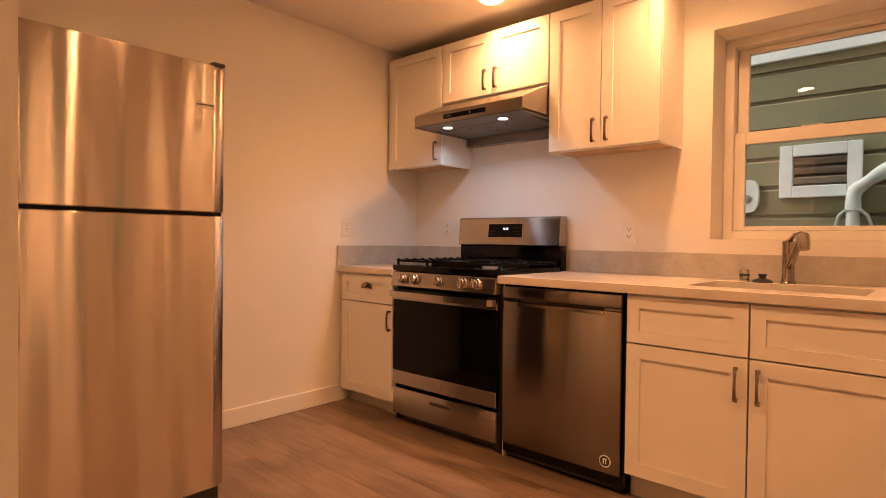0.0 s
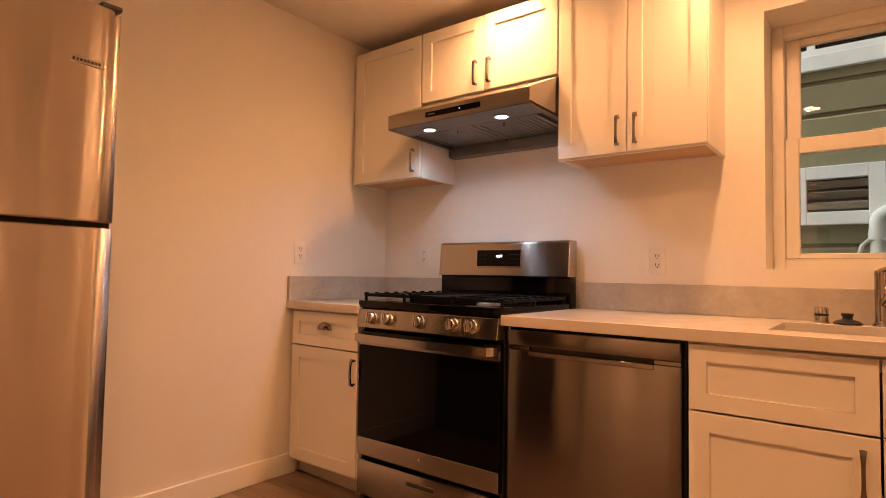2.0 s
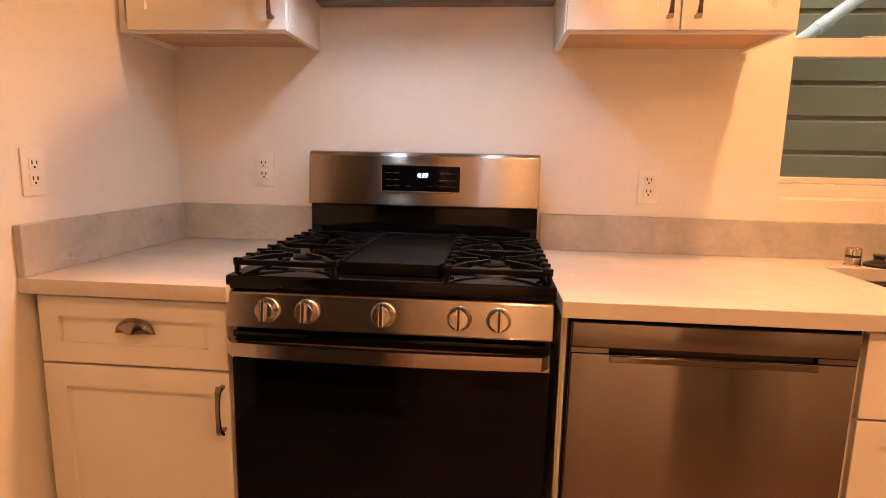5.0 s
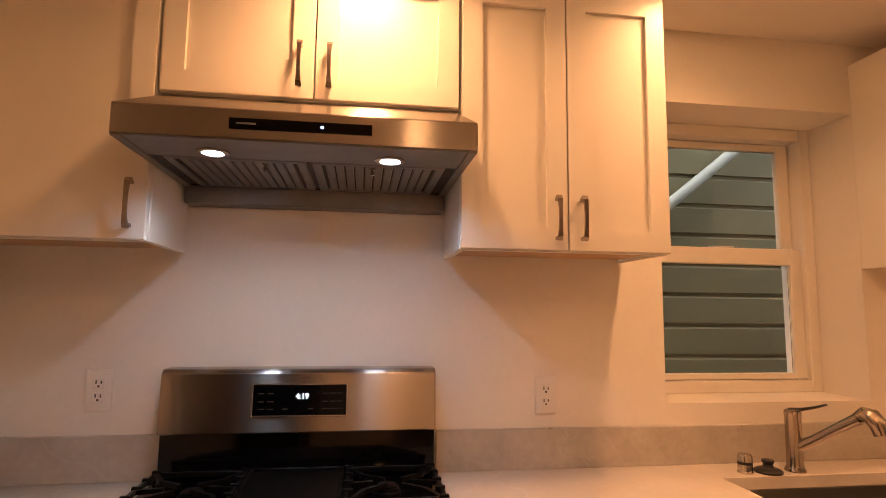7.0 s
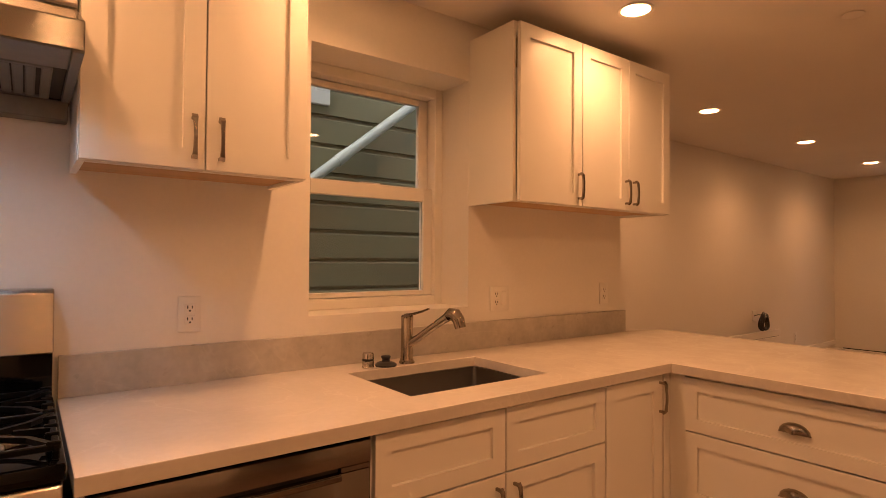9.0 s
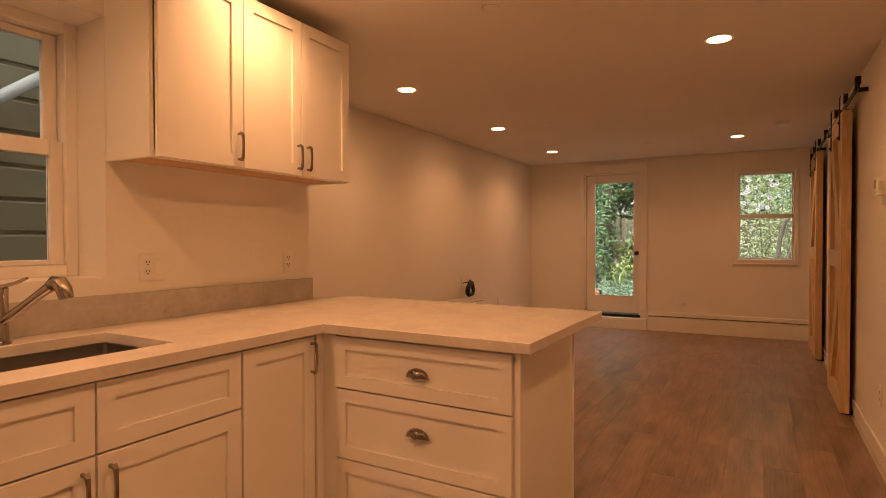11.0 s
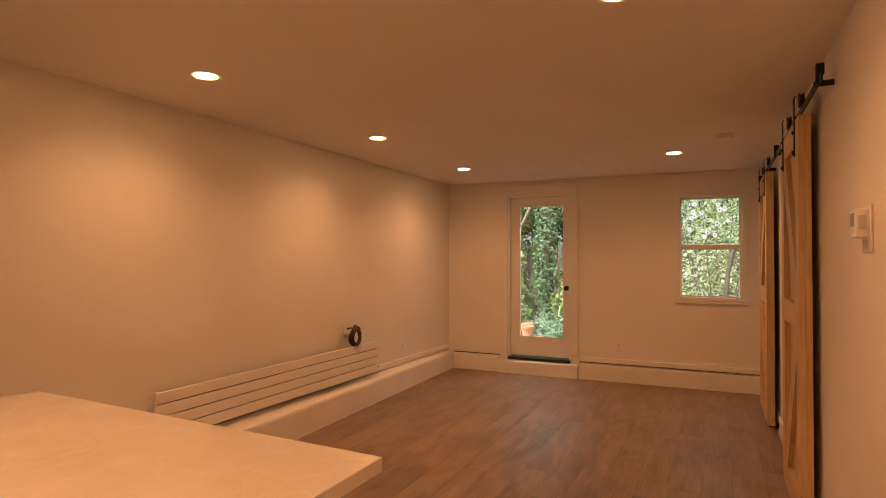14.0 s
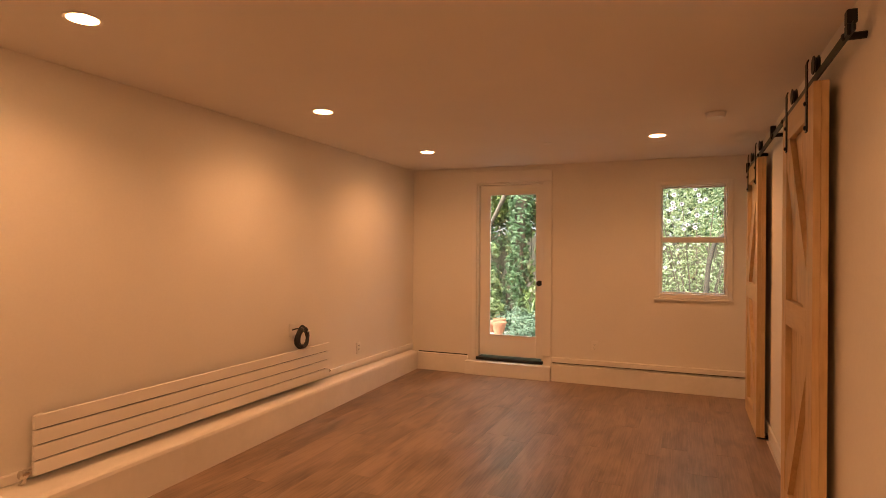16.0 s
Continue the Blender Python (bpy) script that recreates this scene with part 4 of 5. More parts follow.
# sloped control panel
bm = bmesh.new()
prof = [(RF - 0.022, 0.818), (RF - 0.010, 0.900), (RF + 0.05, 0.906), (RF + 0.05, 0.816)]
side = [[bm.verts.new((x, y, z)) for y, z in prof] for x in (RX0 + 0.002, RX1 - 0.002)]
for i in range(4):
    bm.faces.new((side[0][i], side[0][(i + 1) % 4], side[1][(i + 1) % 4], side[1][i]))
bm.faces.new(side[0]), bm.faces.new(side[1][::-1])
bmesh.ops.bevel(bm, geom=list(bm.edges), offset=0.004, segments=2, profile=0.5, affect="EDGES")
panel = finish(bm, "control_panel", M_STEEL, rng)
for kx in (-1.552, -1.459, -1.282, -1.110, -1.022):
    kb = pose(kx, RF - 0.0165, 0.862, 82, 0, 0)
    k_ = lathe("knob", [(0.0285, -0.002), (0.0285, 0.004), (0.0265, 0.006), (0.0245, 0.010), (0.0225, 0.026), (0.020, 0.030), (0.004, 0.031)], M_CHROME, rng, kb, 24)
    boxes("grip", [(-0.0065, -0.002, -0.023, 0.023, 0.026, 0.040), (0.002, 0.0065, -0.023, 0.023, 0.026, 0.040)], M_CHROME, k_, 0.0015, kb)
    box("slot", -0.0019, 0.0019, -0.022, 0.022, 0.026, 0.036, M_DARK, k_, m=kb)
# cooktop
box("cooktop", RX0 - 0.004, RX1 + 0.004, RF - 0.006, 3.44, 0.904, 0.938, M_BLACK, rng, 0.006, 2)
for bx, by, br in ((-1.512, 2.985, 0.048), (-1.512, 3.27, 0.036), (-1.042, 2.985, 0.052), (-1.042, 3.27, 0.036), (-1.277, 3.12, 0.04)):
    lathe("burner", [(br, 0.0), (br, 0.008), (br * 0.86, 0.012), (br * 0.84, 0.018), (br * 0.2, 0.020)], M_GREYMETAL if br > 0.045 else M_IRON, rng, Matrix.Translation((bx, by, 0.938)), 22)
    lathe("burner_cap", [(br * 0.72, 0.018), (br * 0.72, 0.023), (br * 0.6, 0.026), (br * 0.1, 0.027)], M_IRON, rng, Matrix.Translation((bx, by, 0.938)), 22)
for gx0, gx1 in ((RX0 + 0.006, -1.404), (-1.150, RX1 - 0.006)):
    rows_ = [(gx0, gx0 + 0.012, RF + 0.02, 3.415, 0.955, 0.968), (gx1 - 0.012, gx1, RF + 0.02, 3.415, 0.955, 0.968)]
    for k in (0, 4, 8):
        y = RF + 0.026 + k * (3.409 - RF - 0.026) / 8
        rows_.append((gx0 + 0.012, gx1 - 0.012, y - 0.0055, y + 0.0055, 0.956, 0.969))
    for k in range(9):
        y = RF + 0.026 + k * (3.409 - RF - 0.026) / 8
        rows_ += [(gx0 - 0.002, gx0 + 0.022, y - 0.005, y + 0.005, 0.957, 0.974), (gx1 - 0.022, gx1 + 0.002, y - 0.005, y + 0.005, 0.957, 0.974)]
    rows_ += [(x, x + 0.012, y, y + 0.012, 0.938, 0.957) for x in (gx0, gx1 - 0.012) for y in (RF + 0.022, 3.12, 3.40)]
    gm = (gx0 + gx1) / 2
    for ya, yb in ((RF + 0.026, 3.130), (3.130, 3.409)):
        yc = (ya + yb) / 2
        for sx, sy in ((-1, -1), (1, -1), (-1, 1), (1, 1)):
            ex, ey = gm + sx * (gx1 - gx0 - 0.02) / 2, yc + sy * (yb - ya - 0.01) / 2
            sweep("grate_arm", [(ex, ey, 0.963), (gm + sx * 0.075, yc + sy * 0.062, 0.965), (gm + sx * 0.020, yc + sy * 0.022, 0.966)], (0.0055, 0.006), M_IRON, rng, side=(0, 0, 1))
        for sx in (-1, 1):
            sweep("grate_arm", [(gm + sx * (gx1 - gx0 - 0.02) / 2, yc, 0.963), (gm + sx * 0.05, yc, 0.966)], (0.0055, 0.006), M_IRON, rng, side=(0, 0, 1))
    boxes("grate", rows_, M_IRON, rng, 0.002)
griddle = box("griddle", -1.398, -1.156, RF + 0.055, 3.405, 0.956, 0.966, M_IRON, rng, 0.004, 2)
boxes("griddle_rim", [(-1.400, -1.392, RF + 0.05, 3.41, 0.939, 0.973), (-1.162, -1.154, RF + 0.05, 3.41, 0.939, 0.973), (-1.392, -1.162, 3.402, 3.41, 0.939, 0.973), (-1.392, -1.162, RF + 0.05, RF + 0.056, 0.939, 0.969)], M_IRON, rng, 0.002)
# backguard
box("backguard_base", RX0, RX1, 3.455, 3.520, 0.905, 1.062, M_BLACK, rng, 0.004, 2)
bm = bmesh.new()
prof = [(3.432, 1.058), (3.444, 1.222), (3.456, 1.232), (3.522, 1.232), (3.522, 1.058)]
side = [[bm.verts.new((x, y, z)) for y, z in prof] for x in (RX0 - 0.001, RX1 + 0.001)]
for i in range(5):
    bm.faces.new((side[0][i], side[0][(i + 1) % 5], side[1][(i + 1) % 5], side[1][i]))
bm.faces.new(side[0]), bm.faces.new(side[1][::-1])
bmesh.ops.bevel(bm, geom=list(bm.edges), offset=0.004, segments=2, profile=0.5, affect="EDGES")
finish(bm, "backguard", M_STEEL, rng)
TILTED = pose(-1.282, 3.4385, 1.147, 90 - 4.2, 0, 0)
disp = box("display", -0.128, 0.128, -0.041, 0.041, -0.002, 0.0035, M_OVEN, rng, 0.0012, m=TILTED)
ring_rows = [(-0.1325, -0.128, -0.0455, 0.0455, -0.001, 0.0045), (0.128, 0.1325, -0.0455, 0.0455, -0.001, 0.0045), (-0.128, 0.128, -0.0455, -0.041, -0.001, 0.0045), (-0.128, 0.128, 0.041, 0.0455, -0.001, 0.0045)]
boxes("bezel", ring_rows, M_CHROME, disp, 0.0008, TILTED)
txt = bpy.data.curves.new("clock_digits", "FONT")
txt.body, txt.size, txt.align_x, txt.align_y, txt.extrude = "4:19", 0.021, "CENTER", "CENTER", 0.0003
txt.materials.append(M_DIGIT)
tob = new("clock_digits", txt)
tob.matrix_basis = TILTED @ pose(0.006, 0.010, 0.0045)
adopt(tob, disp)
marks = boxes("touch_marks", [(x - 0.008, x + 0.008, z - 0.0012, z + 0.0012, 0.0036, 0.0041) for x in (-0.105, -0.08, 0.07, 0.09, 0.11) for z in (0.018, -0.004, -0.024)] +
      [(x - 0.007, x + 0.007, -0.0252, -0.0228, 0.0036, 0.0041) for x in (-0.04, 0.03)], M_GRAPH, disp, 0.0, TILTED)
tagged(marks, kind="stuff")

# ---- dishwasher ----
DX0, DX1, DF = -0.862, -0.252, 2.838
dw = thing("dishwasher", -0.557, 3.1, 0, "stainless built-in dishwasher with pocket handle, closed", "dishwasher")
box("tub", DX0 + 0.004, DX1 - 0.004, DF + 0.035, 3.48, 0.03, 0.866, M_GRAPH, dw)
box("toe_panel", DX0 + 0.002, DX1 - 0.002, DF + 0.06, DF + 0.075, 0.0, 0.09, M_BLACK, dw)
box("gasket", DX0 - 0.003, DX1 + 0.009, DF + 0.02, DF + 0.034, 0.05, 0.872, M_BLACK, dw)
box("door_panel", DX0 + 0.002, DX1 - 0.002, DF, DF + 0.03, 0.098, 0.792, M_DARKSTEEL, dw, 0.004, 2)
box("console", DX0 + 0.002, DX1 - 0.002, DF - 0.004, DF + 0.03, 0.808, 0.864, M_DARKSTEEL, dw, 0.004, 2)
boxes("handle_rail", [(DX0 + 0.002, -0.775, DF, DF + 0.03, 0.793, 0.807), (-0.335, DX1 - 0.002, DF, DF + 0.03, 0.793, 0.807), (-0.775, -0.335, DF - 0.006, DF + 0.002, 0.776, 0.790)], M_DARKSTEEL, dw, 0.0015)
box("handle_pocket", -0.775, -0.335, DF + 0.018, DF + 0.022, 0.790, 0.808, M_DARK, dw)
SK = pose(-0.318, DF - 0.001, 0.150, 90, 0, 0)
stk = lathe("sticker", [(0.026, -0.001), (0.026, 0.0006), (0.0225, 0.0008)], M_PLASTIC, dw, SK, 24)
lathe("sticker_disc", [(0.0215, 0.0005), (0.0215, 0.0011), (0.01, 0.0012)], M_GRAPH, stk, SK, 24)
boxes("sticker_mark", [(-0.009, -0.003, -0.011, 0.012, 0.0012, 0.0016), (0.002, 0.007, -0.012, 0.006, 0.0012, 0.0016), (-0.003, 0.010, 0.007, 0.012, 0.0012, 0.0016)], M_PLASTIC, stk, 0.0, SK)

# ---- refrigerator ----
FX, FY0, FY1, FZ = -1.385, 0.905, 1.687, 1.756
fr = thing("refrigerator", -1.77, 1.29, 0, "stainless top-freezer refrigerator with dark sides", "refrigerator")
box("cabinet", XL + 0.05, FX - 0.075, FY0 + 0.006, FY1 - 0.006, 0.045, FZ - 0.012, M_GRAPH, fr, 0.006, 2)
for x, y in ((x, y) for x in (-2.05, FX - 0.13) for y in (FY0 + 0.06, FY1 - 0.06)):
    box("foot", x - 0.02, x + 0.02, y - 0.02, y + 0.02, 0.022 if x > -1.9 else 0.034, 0.046, M_GRAPH, fr, 0.003)
box("grille", FX - 0.075, FX - 0.04, FY0 + 0.01, FY1 - 0.01, 0.02, 0.085, M_GRAPH, fr, 0.004)


def fridge_door(name, z0, z1):
    """Steel door whose front bulges slightly and rounds off at both upright edges."""
    bm = bmesh.new()
    n = 26
    back = FX - 0.068
    sect = []
    for i in range(n + 1):
        t = -1 + 2 * i / n
        y = (FY0 + FY1) / 2 + t * (FY1 - FY0) / 2
        edge = max(0.0, (abs(t) - 0.94) / 0.06)
        sect.append((FX - 0.010 * t * t - 0.022 * (1 - math.sqrt(max(0.0, 1 - edge * edge))), y))
    loops = []
    for z, inset in ((z0, 0.004), (z0 + 0.004, 0.0), (z1 - 0.004, 0.0), (z1, 0.004)):
        loops.append([bm.verts.new((x - inset, y, z)) for x, y in sect] + [bm.verts.new((back, FY1, z)), bm.verts.new((back, FY0, z))])
    for a, b in zip(loops, loops[1:]):
        for i in range(len(a)):
            bm.faces.new((a[i], a[(i + 1) % len(a)], b[(i + 1) % len(b)], b[i]))
    bm.faces.new(loops[0][::-1]), bm.faces.new(loops[-1])
    return finish(bm, name, M_FRIDGE, fr, smooth=True)


fdoor = fridge_door("freezer_door", 1.183, FZ)
ddoor = fridge_door("fresh_food_door", 0.095, 1.168)
box("door_gap", FX - 0.070, FX - 0.035, FY0 + 0.006, FY1 - 0.006, 1.166, 1.185, M_BLACK, fr)
box("gasket", FX - 0.078, FX - 0.066, FY0 + 0.004, FY1 - 0.004, 0.095, FZ - 0.004, M_BLACK, fr)
box("hinge_cover", FX - 0.072, FX - 0.012, FY1 - 0.055, FY1 - 0.003, FZ + 0.001, FZ + 0.016, M_GRAPH, fr, 0.005, 2)
hy = FY0 + 0.088
for door_, za, zb in ((fdoor, 1.195, 1.615), (ddoor, 0.720, 1.160)):
    lo_end = door_ is fdoor
    pts = [(FX - 0.010, hy, za), (FX + 0.030, hy, za + 0.006), (FX + 0.040, hy, za + 0.06), (FX + 0.042, hy, (za + zb) / 2), (FX + 0.038, hy, zb - 0.06), (FX + 0.028, hy, zb - 0.006), (FX - 0.010, hy, zb)]
    sweep("handle", pts, (0.017, 0.006), M_STEEL, door_, side=(0, 1, 0))
box("badge", FX - 0.012, FX - 0.0035, 1.560, 1.640, 1.585, 1.605, M_CHROME, fdoor, 0.002)
boxes("badge_mark", [(FX - 0.005, FX - 0.003, 1.566 + k * 0.0085, 1.572 + k * 0.0085, 1.591, 1.599) for k in range(8)], M_GRAPH, fdoor)
lathe("lock_mark", [(0.006, 0.0), (0.006, 0.002), (0.003, 0.003)], M_GRAPH, ddoor, pose(FX - 0.011, 1.618, 0.80, 0, 90, 0), 12)

# ---- outlets and controls ----


def plate(name, m, label, kind="outlet", wide=0.07):
    """Wall plate, drawn facing -y round the origin."""
    o = m @ Vector((0, 0, 0))
    e = thing(name, *o, label, "outlet" if kind == "outlet" else "switch", "white wall plates")
    box("cover", -wide / 2, wide / 2, -0.006, 0.0, -0.058, 0.058, M_PLASTIC, e, 0.0025, 2, m)
    for cx in ((0,) if wide < 0.1 else (-0.023, 0.023)):
        if kind == "outlet" or cx < 0:
            for z in (-0.019, 0.019):
                box("socket", cx - 0.0165, cx + 0.0165, -0.0085, -0.006, z - 0.0145, z + 0.0145, M_PLASTIC, e, 0.002, m=m)
                boxes("socket_slots", [(cx - 0.0085, cx - 0.0052, -0.0092, -0.0084, z - 0.001, z + 0.009), (cx + 0.0052, cx + 0.0085, -0.0092, -0.0084, z - 0.001, z + 0.008), (cx - 0.0027, cx + 0.0027, -0.0092, -0.0084, z - 0.0105, z - 0.005)], M_GRAPH, e, 0.0, m)
        else:
            box("rocker", cx - 0.0165, cx + 0.0165, -0.010, -0.006, -0.033, 0.033, M_PLASTIC, e, 0.002, m=m)
    return e


plate("wall_outlet", pose(-1.852, YK, 1.165), "white duplex outlet above the counter")
plate("wall_outlet", pose(-0.532, YK, 1.136), "white duplex outlet above the counter")
plate("wall_outlet", pose(0.835, YK, 1.137), "white double plate with outlet and switch", "both", 0.116)
plate("wall_outlet", pose(1.62, YK, 1.137), "white duplex outlet above the counter")
plate("wall_outlet", pose(XL, 2.895, 1.162, 0, 0, 90), "white duplex outlet on the side wall")
plate("wall_outlet", pose(6.27, YN, 0.43), "white duplex outlet near the floor")
plate("wall_outlet", FAR @ pose(2.16, 0, 0.405), "white duplex outlet near the floor")
plate("wall_outlet", pose(3.32, YS, 0.372, 0, 0, 180), "white duplex outlet near the floor")
plate("wall_outlet", pose(2.98, YS, 0.372, 0, 0, 180), "white duplex outlet near the floor")
th = thing("thermostat", 3.25, YS, 1.535, "white wall thermostat with a grey screen", "thermostat")
box("backplate", 3.185, 3.315, YS, YS + 0.008, 1.445, 1.610, M_PLASTIC, th, 0.003, 2)
box("body", 3.202, 3.298, YS + 0.006, YS + 0.048, 1.497, 1.597, M_PLASTIC, th, 0.006, 2)
box("screen", 3.220, 3.280, YS + 0.0475, YS + 0.0495, 1.535, 1.583, M_GREYMETAL, th, 0.001)
box("side_grille", 3.2005, 3.2025, YS + 0.016, YS + 0.040, 1.525, 1.573, M_KICK, th, 0.0005)
boxes("button", [(x, x + 0.012, YS + 0.0475, YS + 0.051, 1.508, 1.516) for x in (3.222, 3.244, 3.266)], M_PLASTIC, th, 0.001)

# ---- radiator ----
rad = thing("radiator", 4.41, YN, 0.29, "long low white panel radiator on the wall", "radiator")
for k in range(4):
    z = 0.292 + k * 0.0765
    box("panel", 3.122, 5.605, 4.232, 4.252, z, z + 0.0690, M_TRIM, rad, 0.0022)
# dark sheet added behind the panels: shade in the gaps between them
box("back_plate", 3.145, 5.595, 4.2522, 4.2528, 0.300, 0.585, M_DARK, rad)
for x in (3.15, 5.555):
    box("side_tube", x, x + 0.035, 4.253, 4.285, 0.298, 0.588, M_TRIM, rad, 0.003)
for x in (3.6, 4.45, 5.3):
    box("bracket", x, x + 0.03, 4.2535, YN, 0.34, 0.54, M_TRIM, rad, 0.003)
box("return_fin", 3.15, 5.59, 4.255, 4.283, 0.288, 0.294, M_GREYMETAL, rad, 0.002)
lathe("valve", [(0.016, 0.0), (0.016, 0.03), (0.022, 0.032), (0.022, 0.060), (0.015, 0.066)], M_CHROME, rad, pose(3.137, 4.262, 0.308, 0, -90, 0), 16)
sweep("valve_tail", [(3.102, 4.262, 0.308), (3.097, 4.262, 0.280), (3.097, 4.275, 0.262), (3.097, 4.30, 0.247)], (0.009, 0), M_CHROME, rad, round_steps=10)
lathe("bleed_nut", [(0.009, 0.0), (0.009, 0.03), (0.014, 0.032), (0.014, 0.046), (0.006, 0.048)], M_CHROME, rad, pose(5.604, 4.262, 0.325, 0, 90, 0), 12)

# coil of cable on top of the radiator
coil = thing("cable_coil", 5.22, 4.245, 0.585, "coiled black cable standing on the radiator", "cable")
for k in range(8):
    pts = []
    for i in range(29):
        a = 2 * math.pi * i / 28
        r = 0.070 + 0.007 * math.sin(3 * a + k * 1.3) + 0.0026 * k
        pts.append((5.22 + 0.82 * r * math.cos(a) + 0.004 * k, 4.244 + 0.006 * (k - 3.5) + 0.010 * math.sin(a * 2 + k), 0.686 + r * math.sin(a)))
    sweep("loop", pts, (0.0105, 0), M_CABLE, coil, side=(0, 1, 0), round_steps=7)
box("wall_box", 5.185, 5.262, YN - 0.012, YN, 0.69, 0.80, M_PLASTIC, coil, 0.003)
sweep("tail", [(5.22, YN - 0.01, 0.745), (5.22, 4.29, 0.76), (5.23, 4.25, 0.75)], (0.006, 0), M_CABLE, coil, round_steps=7)
sweep("tie", [(5.268, 4.205, 0.615), (5.290, 4.24, 0.618), (5.280, 4.28, 0.620)], (0.014, 0.003), M_PLASTIC, coil)
sweep("tie", [(5.262, 4.205, 0.735), (5.284, 4.215, 0.738), (5.280, 4.28, 0.742)], (0.010, 0.003), M_PLASTIC, coil)

# ---- barn doors ----
BD0, BD1 = 0.728, 0.786     # door back and face


def barn_door(x0, x1, mirrored=False):
    e = thing("barn_door", (x0 + x1) / 2, 0.74, 0.012, "sliding pine barn door with diagonal braces", "door", "pine barn doors")
    z0, z1, w = 0.012, 2.175, 0.135
    n = 6
    for k in range(n):
        a, b = x0 + (x1 - x0) * k / n, x0 + (x1 - x0) * (k + 1) / n
        box("plank", a + 0.0008, b - 0.0008, BD0, BD1 - 0.029, z0, z1, M_PINE, e, 0.0015)
    zm = 1.11
    fy0, fy1 = BD1 - 0.0285, BD1
    for a, b in ((x0, x0 + w), (x1 - w, x1)):
        box("stile", a, b, fy0, fy1, z0, z1, M_PINE, e, 0.002)
    for za, zb in ((z0, z0 + w), (zm - w / 2, zm + w / 2), (z1 - w, z1)):
        box("rail", x0 + w + 0.0005, x1 - w - 0.0005, fy0, fy1, za, zb, M_PINE_X, e, 0.002)
    # braces: from the outer corners to the middle rail
    far, near, k = (x0 + w, x1 - w, -1) if mirrored else (x1 - w, x0 + w, 1)
    for (xa, za), (xb, zb) in (((far, z1 - w), (near, zm + w / 2)), ((far, z0 + w), (near, zm - w / 2))):
        bm = bmesh.new()
        s = 1 if zb > za else -1
        quad = [(xa - k * 0.085, za), (xa, za), (xa, za + s * 0.15), (xb + k * 0.085, zb), (xb, zb), (xb, zb - s * 0.15)]
        lo = [bm.verts.new((x, fy0, z)) for x, z in quad]
        hi = [bm.verts.new((x, fy1 - 0.002, z)) for x, z in quad]
        bm.faces.new(lo[::-1]), bm.faces.new(hi)
        for i in range(6):
            bm.faces.new((lo[i], lo[(i + 1) % 6], hi[(i + 1) % 6], hi[i]))
        finish(bm, "brace", M_PINE, e)
    for hx in (x0 + 0.14, x1 - 0.14):
        sweep("hanger", [(hx, BD1 + 0.003, 1.98), (hx, BD1 + 0.003, 2.14), (hx, BD1 + 0.003, 2.29), (hx, BD1 - 0.002, 2.305)], (0.019, 0.003), M_BLKMETAL, e)
        lathe("wheel", [(0.040, -0.012), (0.042, -0.008), (0.034, -0.004), (0.034, 0.004), (0.042, 0.008), (0.040, 0.012), (0.01, 0.016)], M_BLKMETAL, e, pose(hx, 0.754, 2.282, 90, 0, 0), 22)
        for z in (2.00, 2.11):
            lathe("bolt", [(0.011, 0.0), (0.011, 0.006), (0.006, 0.010)], M_BLKMETAL, e, pose(hx, BD1 + 0.005, z, -90, 0, 0), 8)
    for z in (0.52, 0.98):
        box("edge_plate", x1 - 0.006, x1 + 0.003, BD0 + 0.015, BD1 - 0.012, z, z + 0.09, M_BLKMETAL, e, 0.001)
    return e


barn_door(4.245, 5.085)
barn_door(6.32, 7.20, True)
rail = thing("barn_door_rail", 5.6, 0.74, 2.22, "black steel sliding door rail on standoffs", "rail")
box("bar", 3.74, 7.50, 0.750, 0.758, 2.205, 2.242, M_BLKMETAL, rail, 0.001)
for x in (3.86, 4.55, 5.30, 5.72, 6.55, 7.38):
    lathe("standoff", [(0.014, 0.0), (0.014, 0.0585), (0.010, 0.059)], M_BLKMETAL, rail, pose(x, YS + 0.001, 2.223, -90, 0, 0), 12)
    lathe("bolt", [(0.013, 0.0), (0.013, 0.008), (0.007, 0.011)], M_BLKMETAL, rail, pose(x, 0.758, 2.223, -90, 0, 0), 8)
for x in (3.79, 5.76, 7.47):
    boxes("end_stop", [(x - 0.02, x + 0.02, 0.738, 0.770, 2.242, 2.292), (x - 0.02, x + 0.02, 0.7585, 0.770, 2.20, 2.242)], M_BLKMETAL, rail, 0.003)
for x in (4.25, 6.31):
    g_ = thing("floor_guide", x, 0.70, 0.0, "small black floor guide under the barn door", "guide")
    boxes("bracket", [(x + 0.02, x + 0.09, 0.697, 0.707, 0.0, 0.03), (x + 0.02, x + 0.09, 0.697, 0.776, 0.0, 0.008)], M_BLKMETAL, g_, 0.001)

# ---- outside: the neighbour's wall across the alley ----
ground = structure(box("ground", -250, 250, -250, 250, -0.5, -0.15, M_GROUND), "bare packed ground round the house", "ground")
YA = 5.75
# wall carried up unseen to 8.6 m, to keep sun from the alley
nwall = structure(box("neighbour_wall", -5.0, 6.2, YA + 0.03, YA + 0.20, -0.15, 8.6, M_SIDING), "grey-green wooden siding of the house next door", "wall")
PITCH = 0.232
bm = bmesh.new()
raw = [(0.0, 0.0), (-0.024, 0.0), (-0.026, 0.002), (-0.026, 0.190), (-0.016, 0.202), (0.0, 0.205)]
ends = [[bm.verts.new((x, YA + 0.028 + y, z)) for y, z in raw] for x in (-5.0, 6.2)]
